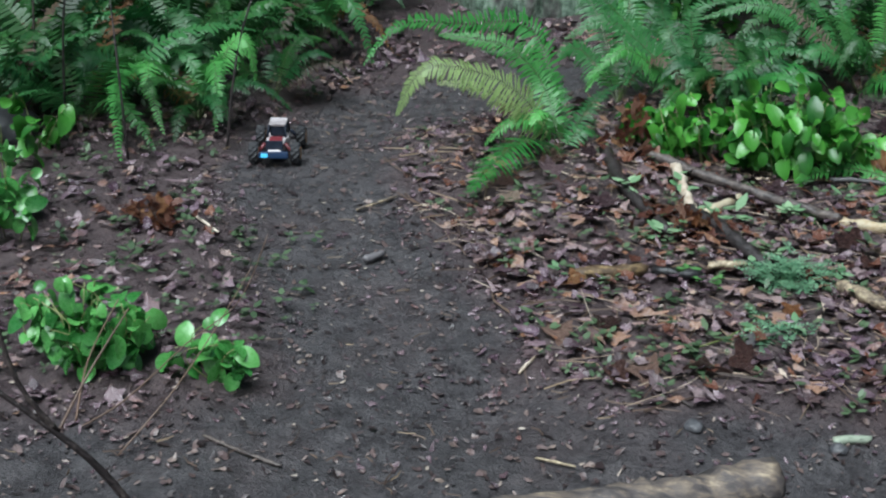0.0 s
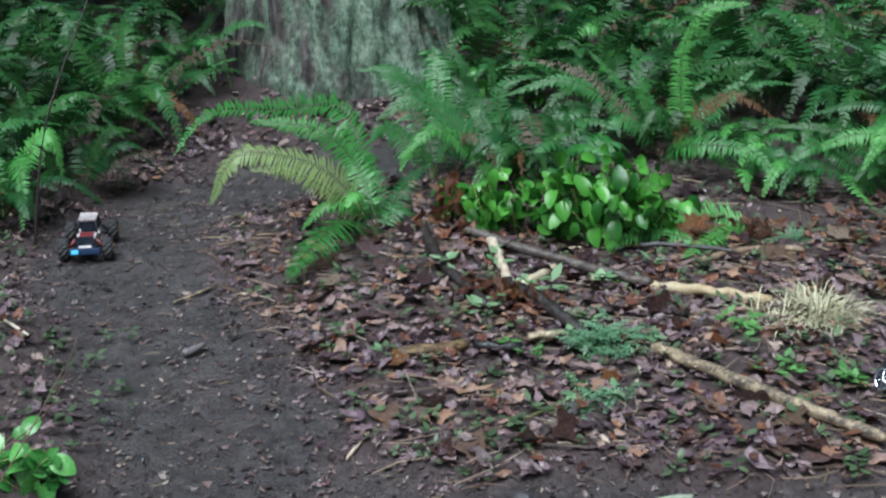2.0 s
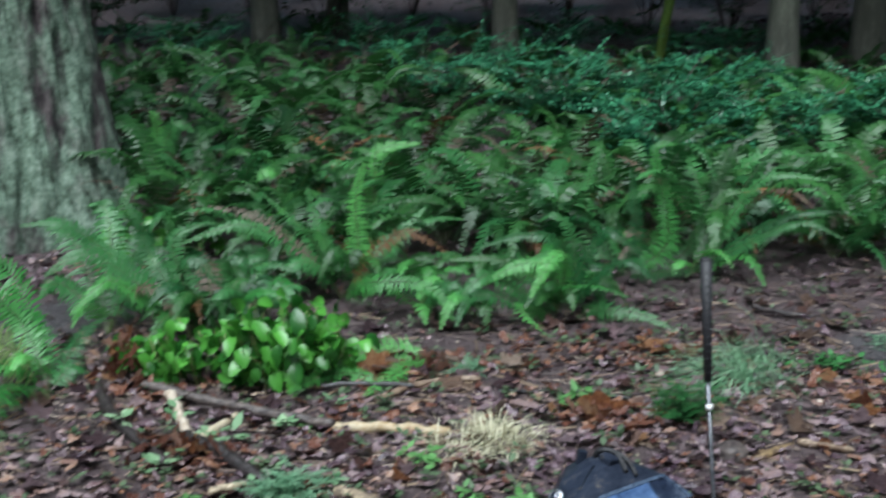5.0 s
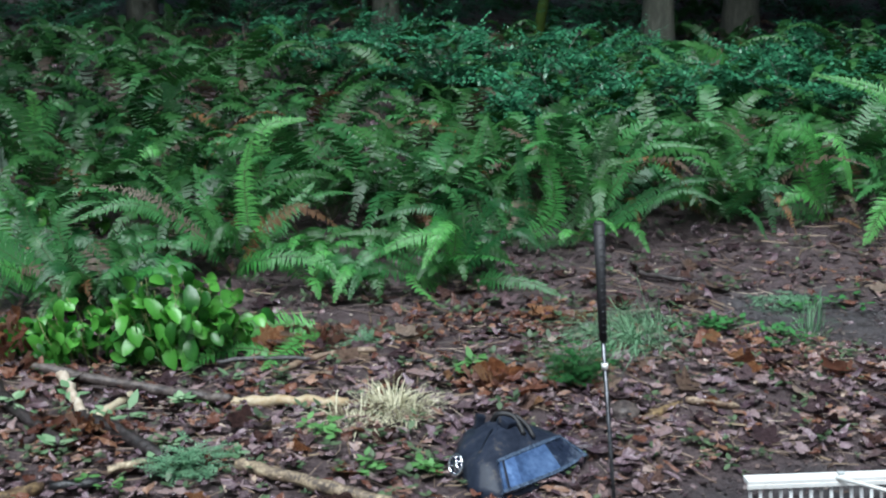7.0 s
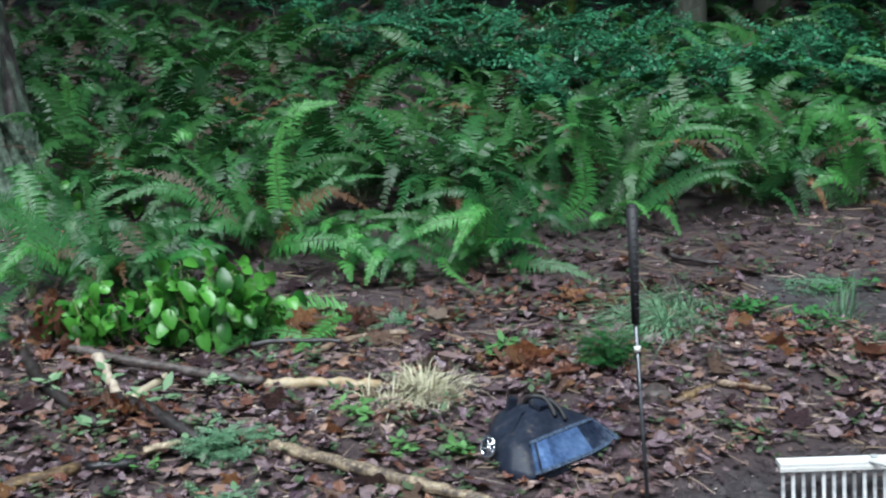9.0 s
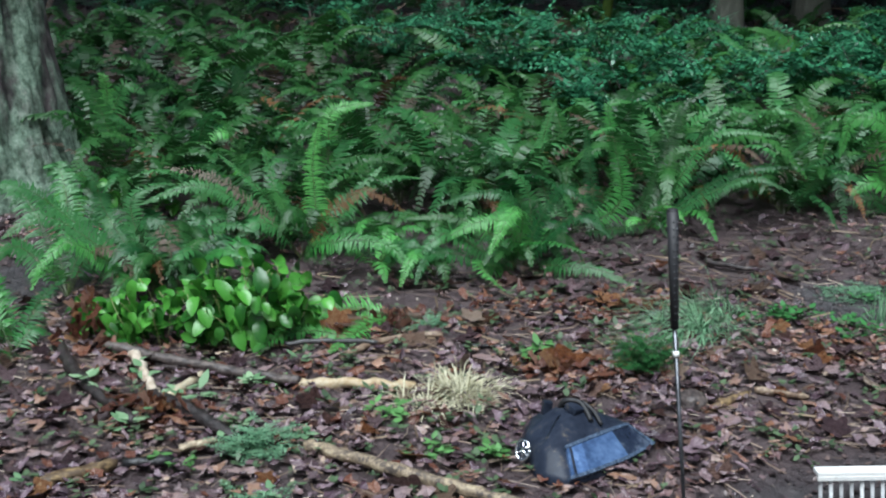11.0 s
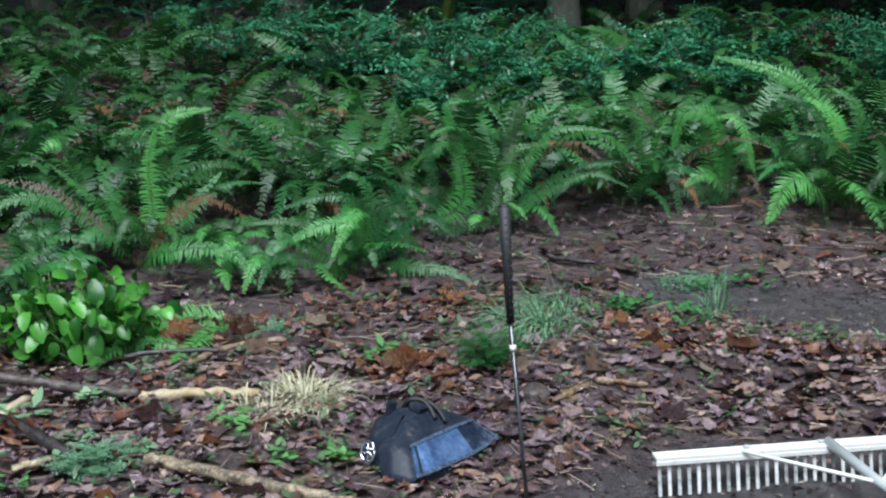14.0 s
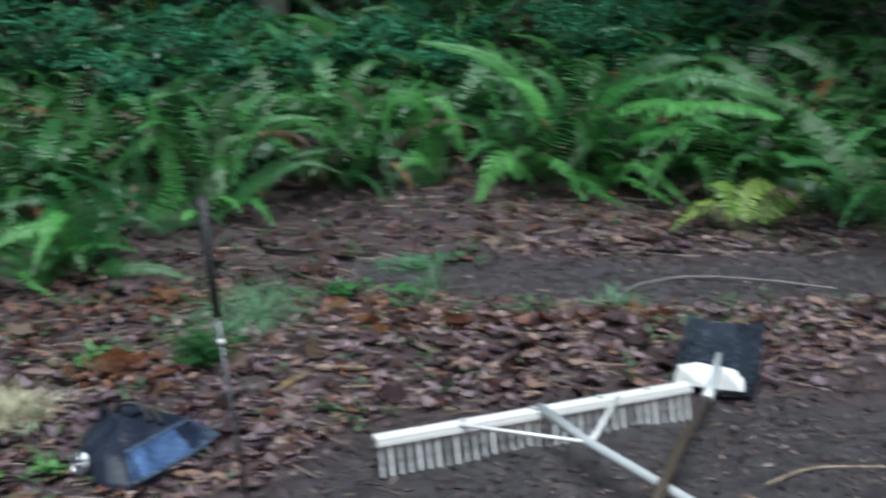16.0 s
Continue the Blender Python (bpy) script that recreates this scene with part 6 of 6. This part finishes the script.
def drop_leaf(x, y, kind, size, rng, tilt=14, lift=0.0):
    ob = new("fallen_leaf", LEAVES[kind][int(rng.integers(4))])
    ob.matrix_world = pose(x, y, gz(x, y) + 0.018 + lift, rng.normal(0, tilt), rng.normal(0, tilt), rng.uniform(0, 360)) @ Matrix.Diagonal((size, size, size, 1))
    return tagged(ob, KINDS[kind][1] + " lying on the litter", "leaf", "fallen leaves")


rng = np.random.default_rng(88)
placed = 0
while placed < 265:
    x, y = rng.uniform(-0.5, 4.2), rng.uniform(2.6, 5.0)
    if trodden(x, y) > 0.25 or math.hypot(x - 1.38, y - 3.22) < 0.26:
        continue
    kind = int(rng.choice(4, p=(0.38, 0.42, 0.08, 0.12)))
    drop_leaf(x, y, kind, rng.uniform(0.030, 0.066), rng, 13)
    placed += 1
for x, y, kind, size in ((1.03, 4.40, 3, 0.10), (1.14, 4.46, 4, 0.10), (1.57, 3.77, 2, 0.085), (1.62, 3.62, 4, 0.08), (2.72, 3.46, 4, 0.075), (2.13, 4.33, 2, 0.075), (2.50, 3.94, 2, 0.06), (1.50, 4.32, 2, 0.06), (0.70, 3.68, 0, 0.060), (0.36, 4.02, 1, 0.06), (1.42, 4.28, 3, 0.06), (0.14, 3.80, 4, 0.07), 
                         (-1.46, 3.58, 2, 0.08), (-1.40, 3.54, 2, 0.07), (2.05, 4.45, 2, 0.08), (2.45, 3.62, 2, 0.05), 
                         (2.78, 3.15, 0, 0.06), (2.95, 3.25, 4, 0.06), (3.1, 3.05, 1, 0.065), (3.2, 3.2, 0, 0.06), (1.90, 3.60, 3, 0.07), (2.15, 3.5, 3, 0.06), (0.95, 4.45, 2, 0.09)):
    drop_leaf(x, y, kind, size, rng, 16, 0.012)


def leaf_clump(x, y, count, high, wide, kinds, label, seed):
    """Crumpled dead leaves caught upright against one another."""
    rng = np.random.default_rng(seed)
    clump = thing("dead_leaf_clump", (x, y, gz(x, y)), label, "dead leaves")
    for k in range(count):
        size = rng.uniform(0.016, 0.036)
        ob = part("dead_leaf", LEAVES[kinds[k % len(kinds)]][int(rng.integers(4))], LEAF_ORANGE, clump)
        u = k / count
        ob.matrix_basis = pose(rng.normal(0, wide) * (1.1 - u), rng.normal(0, wide) * (1.1 - u), 0.03 + u * high, rng.normal(55, 25), rng.normal(0, 30), rng.uniform(0, 360)) @ Matrix.Diagonal((size * 0.55, size * 1.5, size, 1))
    return clump


leaf_clump(0.05, 4.38, 34, 0.17, 0.06, (4, 4, 2), "reddish-brown crumpled dead leaves heaped beside a stick", 5)
leaf_clump(0.22, 3.72, 14, 0.05, 0.06, (4, 2), "rusty brown dead leaves hanging over a stick", 6)
leaf_clump(-1.44, 3.60, 18, 0.04, 0.06, (2, 4), "orange-brown dead leaves at the path edge", 7)
leaf_clump(1.12, 4.36, 18, 0.05, 0.07, (3, 4), "pinkish brown dead leaves beside a fern frond", 8)
leaf_clump(1.52, 3.74, 11, 0.05, 0.06, (2, 4), "orange-brown dead leaves behind a lamp housing", 9)


def scatter(count, box, most, seed):
    """Places on the ground within box, where the soil is trodden less (or, for most below 0, more) than most."""
    rng = np.random.default_rng(seed)
    x, y = rng.uniform(box[0], box[1], count), rng.uniform(box[2], box[3], count)
    t = trodden(x, y)
    keep = t < most if most > 0 else t > -most
    x, y = x[keep], y[keep]
    return x, y, ground_z(x, y), rng


def litter_mesh(name, x, y, z, rng, lo, hi, material, lobes=5, n=10, thick=0.012, curl=1.0):
    c = len(x)
    out = leaf_outline(lobes, 0.22, n)
    pts = np.concatenate([[[0, 0]], out])[None].repeat(c, 0)
    size = rng.uniform(lo, hi, (c, 1))
    ragged = np.concatenate([np.ones((c, 1)), rng.uniform(0.55, 1.15, (c, n))], 1)
    px, py = pts[..., 0] * size * ragged * rng.uniform(0.7, 1.2, (c, 1)), pts[..., 1] * size * ragged * rng.uniform(0.35, 0.9, (c, 1))
    lift = (rng.normal(0, 6, (c, 1)) * px ** 2 + rng.normal(2, 7, (c, 1)) * py ** 2 + rng.normal(0, 0.25, (c, 1)) * px + rng.normal(0, 0.25, (c, 1)) * py) * curl + rng.normal(0, 0.10, (c, n + 1)) * size * curl
    a = rng.uniform(0, 2 * np.pi, (c, 1))
    vx, vy = px * np.cos(a) - py * np.sin(a) + x[:, None], px * np.sin(a) + py * np.cos(a) + y[:, None]
    vz = z[:, None] + lift + rng.uniform(0.004, 0.004 + thick, (c, 1))
    verts = np.stack([vx, vy, vz], -1).reshape(-1, 3)
    k = np.arange(n)
    fan = np.stack([np.zeros(n, int), 1 + k, 1 + (k + 1) % n], -1)
    faces = (fan[None] + (np.arange(c) * (n + 1))[:, None, None]).reshape(-1, 3)
    return mesh_of(name, verts.tolist(), faces.tolist(), material)


for count, seed, low, high, material, label in ((15000, 91, 0.008, 0.036, LITTER, "wet brown dead leaves covering the soil"),
                                                (14000, 191, 0.010, 0.040, LITTER_DARK, "glossy dark purple rotting leaves on the soil"),
                                                (1700, 291, 0.004, 0.018, LITTER_PALE, "pale bleached scraps of leaf and wood"),
                                                (27000, 196, 0.010, 0.040, LITTER_SHADED, "dead leaves darkened in colour to stand in for fern shade")):
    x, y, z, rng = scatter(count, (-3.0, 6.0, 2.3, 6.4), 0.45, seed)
    # Back litter thins out and swaps to the darkened copy, as painted fern shade.
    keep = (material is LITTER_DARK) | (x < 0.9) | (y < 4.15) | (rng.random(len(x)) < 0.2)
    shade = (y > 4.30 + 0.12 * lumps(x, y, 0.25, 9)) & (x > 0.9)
    keep &= shade if material is LITTER_SHADED else ~shade | (rng.random(len(x)) < 0.22)
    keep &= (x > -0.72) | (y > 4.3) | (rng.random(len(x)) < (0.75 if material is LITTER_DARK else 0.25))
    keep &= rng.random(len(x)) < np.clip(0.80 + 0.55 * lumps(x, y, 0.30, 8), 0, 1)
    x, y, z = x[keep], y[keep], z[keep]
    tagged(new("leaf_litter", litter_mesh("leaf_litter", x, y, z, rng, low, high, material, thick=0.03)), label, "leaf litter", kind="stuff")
x, y, z, rng = scatter(900, (-0.7, 4.8, 2.4, 4.2), 0.35, 391)
tagged(new("leaf_litter", litter_mesh("leaf_litter", x, y, z, rng, 0.028, 0.062, LITTER, n=16, thick=0.02, curl=0.3)), "broad wet mauve-brown leaves lying flat", "leaf litter", kind="stuff")
x, y, z, rng = scatter(9000, (-6.0, 8.0, -6.0, 2.3), 0.45, 292)
tagged(new("leaf_litter", litter_mesh("leaf_litter", x, y, z, rng, 0.02, 0.06, LITTER_DARK, thick=0.02)), "dead leaves on the forest floor behind the path", "leaf litter", kind="stuff")
x, y, z, rng = scatter(5000, (-9.0, -3.0, 1.0, 7.0), 0.45, 294)
tagged(new("leaf_litter", litter_mesh("leaf_litter", x, y, z, rng, 0.02, 0.06, LITTER_DARK, thick=0.02)), "dead leaves on the forest floor beside the path", "leaf litter", kind="stuff")
x, y, z, rng = scatter(4500, (-7.0, 12.0, 5.5, 14.0), 0.45, 92)
tagged(new("leaf_litter", litter_mesh("leaf_litter", x, y, z, rng, 0.03, 0.08, LITTER_DARK, thick=0.02)), "dead leaves under the undergrowth ferns", "leaf litter", kind="stuff")
x, y, z, rng = scatter(20000, (-3.0, 5.0, 1.7, 5.4), 1.5, 93)
tagged(new("leaf_crumbs", litter_mesh("leaf_crumbs", x, y, z, rng, 0.003, 0.013, DEBRIS, 2, 5, 0.006)), "small chips of leaf, bark and wood on mud", "debris", kind="stuff")


def patches(spots, seed):
    rng = np.random.default_rng(seed)
    x = np.concatenate([rng.normal(cx, s, n) for cx, cy, n, s in spots])
    y = np.concatenate([rng.normal(cy, s * 0.7, n) for cx, cy, n, s in spots])
    return x, y, ground_z(x, y), rng


x, y, z, rng = patches(((1.02, 4.36, 60, 0.11), (1.25, 4.45, 70, 0.16), (1.56, 3.74, 70, 0.10), (2.05, 4.40, 60, 0.14), (1.75, 4.55, 50, 0.15), (0.08, 4.30, 40, 0.10), (0.25, 3.72, 40, 0.09),
                        (-1.44, 3.60, 50, 0.10), (2.55, 3.70, 50, 0.16), (3.15, 3.25, 70, 0.18), (3.55, 4.55, 20, 0.2), (4.1, 4.45, 22, 0.25), (0.85, 3.95, 40, 0.2), (1.9, 3.75, 30, 0.12)), 393)
tagged(new("rusty_leaves", litter_mesh("rusty_leaves", x, y, z, rng, 0.012, 0.045, LITTER_RUST, thick=0.035)), "patches of wet rusty orange dead leaves", "leaf litter", kind="stuff")


x, y, z, rng = scatter(1000, (-0.7, 4.6, 2.5, 4.6), 0.4, 395)
tagged(new("rusty_leaves", litter_mesh("rusty_leaves", x, y, z, rng, 0.008, 0.034, LITTER_RUST, thick=0.035)), "wet rusty leaf pieces strewn over the litter", "leaf litter", kind="stuff")


def twig_mesh(x, y, z, rng, lo, hi, thick, material):
    c = len(x)
    a, l, r = rng.uniform(0, np.pi, c), rng.uniform(lo, hi, c), rng.uniform(0.4, 1, c) * thick
    d = np.stack([np.cos(a), np.sin(a), rng.normal(0, 0.07, c)], -1) * l[:, None] * 0.5
    s = np.stack([-np.sin(a), np.cos(a), np.zeros(c)], -1) * r[:, None]
    u = np.array([0, 0, 1.0]) * r[:, None] * 1.6
    p = np.stack([x, y, z + 0.012], -1)
    bow = rng.normal(0, 0.12, (c, 1)) * s / r[:, None] * l[:, None]
    verts = np.stack([p - d + s, p - d - s, p - d + u, p + s + bow, p - s + bow, p + u + bow, p + d + s * 0.5, p + d - s * 0.5, p + d + u * 0.5], 1).reshape(-1, 3)
    one = np.array([(0, 3, 4, 1), (1, 4, 5, 2), (2, 5, 3, 0), (3, 6, 7, 4), (4, 7, 8, 5), (5, 8, 6, 3)])
    faces = (one[None] + (np.arange(c) * 9)[:, None, None]).reshape(-1, 4)
    return mesh_of("small_twigs", verts.tolist(), faces.tolist(), material)


x, y, z, rng = scatter(60000, (-2.5, 4.6, 2.2, 5.4), -0.02, 198)
rim = trodden(x, y)
keep = rng.random(len(x)) < np.where(rim < 0.98, 0.55, 0.10) * np.clip(0.5 + 0.9 * lumps(x, y, 0.22, 5), 0, 1)
x, y, z = x[keep], y[keep], z[keep]
tagged(new("leaf_mush", litter_mesh("leaf_mush", x, y, z, rng, 0.004, 0.018, LITTER_DARK, 3, 6, 0.006)), "dark purple leaf mush trodden into the path edges", "leaf litter", kind="stuff")
x, y, z, rng = scatter(8200, (-2.5, 5.0, 1.7, 5.8), -0.3, 98)
tagged(new("leaf_scraps", litter_mesh("leaf_scraps", x, y, z, rng, 0.004, 0.022, MUD_SCRAP, 3, 7, 0.004)), "torn dark leaf scraps pressed into the mud", "leaf litter", kind="stuff")
x, y, z, rng = scatter(1300, (-0.7, 5.5, 2.3, 4.5), 0.6, 194)
tagged(new("straw_stalks", twig_mesh(x, y, z, rng, 0.04, 0.20, 0.0016, LITTER_PALE)), "thin pale straw stalks strewn over the litter", "straw", kind="stuff")
x, y, z, rng = scatter(1700, (-1.0, 5.5, 2.3, 5.2), 0.6, 94)
tagged(new("small_twigs", twig_mesh(x, y, z, rng, 0.04, 0.24, 0.0032, TWIGS)), "thin broken twigs strewn over the litter", "twigs", kind="stuff")
x, y, z, rng = scatter(1300, (-2.2, 5.0, 1.7, 5.5), -0.5, 95)
tagged(new("small_twigs", twig_mesh(x, y, z, rng, 0.015, 0.06, 0.0022, TWIGS)), "short twig pieces pressed into the mud", "twigs", kind="stuff")


def weed_mesh(x, y, z, rng, lo, hi, material):
    verts, faces = [], []
    for px, py, pz in zip(x, y, z):
        size = rng.uniform(lo, hi)
        tall = size * rng.uniform(0.3, 1.2)
        for k in range(int(rng.integers(3, 7))):
            a = rng.uniform(0, 2 * math.pi)
            d, s = np.array([math.cos(a), math.sin(a), rng.normal(0.1, 0.3)]), np.array([-math.sin(a), math.cos(a), 0])
            b = np.array([px, py, pz + tall * rng.uniform(0.5, 1.1) + 0.01]) + d * size * 0.15
            n = len(verts)
            verts += [b, b + d * size * 0.4 + s * size * 0.3, b + d * size * 0.75 + s * size * 0.2, b + d * size, b + d * size * 0.75 - s * size * 0.2, b + d * size * 0.4 - s * size * 0.3]
            faces += [(n, n + 1, n + 2, n + 3), (n, n + 3, n + 4, n + 5)]
        n = len(verts)
        verts += [np.array([px - 0.001, py, pz - 0.005]), np.array([px + 0.001, py, pz - 0.005]), np.array([px, py, pz + tall + 0.01])]
        faces.append((n, n + 1, n + 2))
    return mesh_of("weeds", verts, faces, material)


x, y, z, rng = scatter(1700, (-2.6, 5.0, 2.6, 5.6), 0.45, 96)
wx, wy = [x], [y]
rng = np.random.default_rng(97)
for k, (cx, cy, n, s) in enumerate(((0.20, 3.10, 22, 0.16), (0.45, 3.75, 14, 0.2), (1.05, 3.30, 12, 0.12), (2.66, 4.02, 34, 0.13), (2.85, 3.75, 16, 0.12), (2.0, 3.0, 8, 0.08), (3.05, 3.45, 26, 0.14),
                                    (-1.15, 3.6, 16, 0.16), (-1.3, 3.2, 18, 0.2), (-1.0, 3.05, 10, 0.15), (0.1, 3.85, 10, 0.14), (3.6, 3.0, 20, 0.16), (0.0, 2.75, 7, 0.07))):
    x, y = rng.normal(cx, s, n), rng.normal(cy, s * 0.7, n)
    wx.append(x)
    wy.append(y)
x, y = np.concatenate(wx), np.concatenate(wy)
tagged(new("ground_weeds", weed_mesh(x, y, ground_z(x, y), rng, 0.010, 0.036, WEED)), "small green seedlings and weeds in the litter", "weeds", kind="stuff")
rng = np.random.default_rng(99)
px, py = rng.normal(0.30, 0.26, 22), rng.normal(3.65, 0.34, 22)
tagged(new("pale_weeds", weed_mesh(px, py, ground_z(px, py), rng, 0.03, 0.06, WEED_PALE)), "pale green broad weed leaves among fallen sticks", "weeds", kind="stuff")
rng = np.random.default_rng(197)
px = np.concatenate([rng.normal(2.60, 0.07, 22), rng.normal(2.86, 0.05, 12), rng.normal(2.74, 0.06, 10), rng.normal(3.3, 0.10, 14)])
py = np.concatenate([rng.normal(4.08, 0.05, 22), rng.normal(4.02, 0.04, 12), rng.normal(3.85, 0.05, 10), rng.normal(4.28, 0.05, 14)])
tagged(new("broad_weeds", weed_mesh(px, py, ground_z(px, py), rng, 0.022, 0.042, GREEN)), "bright green broad-leaved weeds at the path edge", "weeds", kind="stuff")
rng = np.random.default_rng(211)
clumps = ((0.91, 3.49), (0.96, 3.25), (1.14, 3.20), (1.47, 3.86), (0.62, 3.99), (1.60, 3.95), (0.28, 3.42))
px = np.concatenate([rng.normal(cx, 0.030, 6) for cx, cy in clumps])
py = np.concatenate([rng.normal(cy, 0.026, 6) for cx, cy in clumps])
tagged(new("seedlings", weed_mesh(px, py, ground_z(px, py), rng, 0.014, 0.046, SEEDLING)), "small bright green seedlings in wet leaf litter", "weeds", kind="stuff")
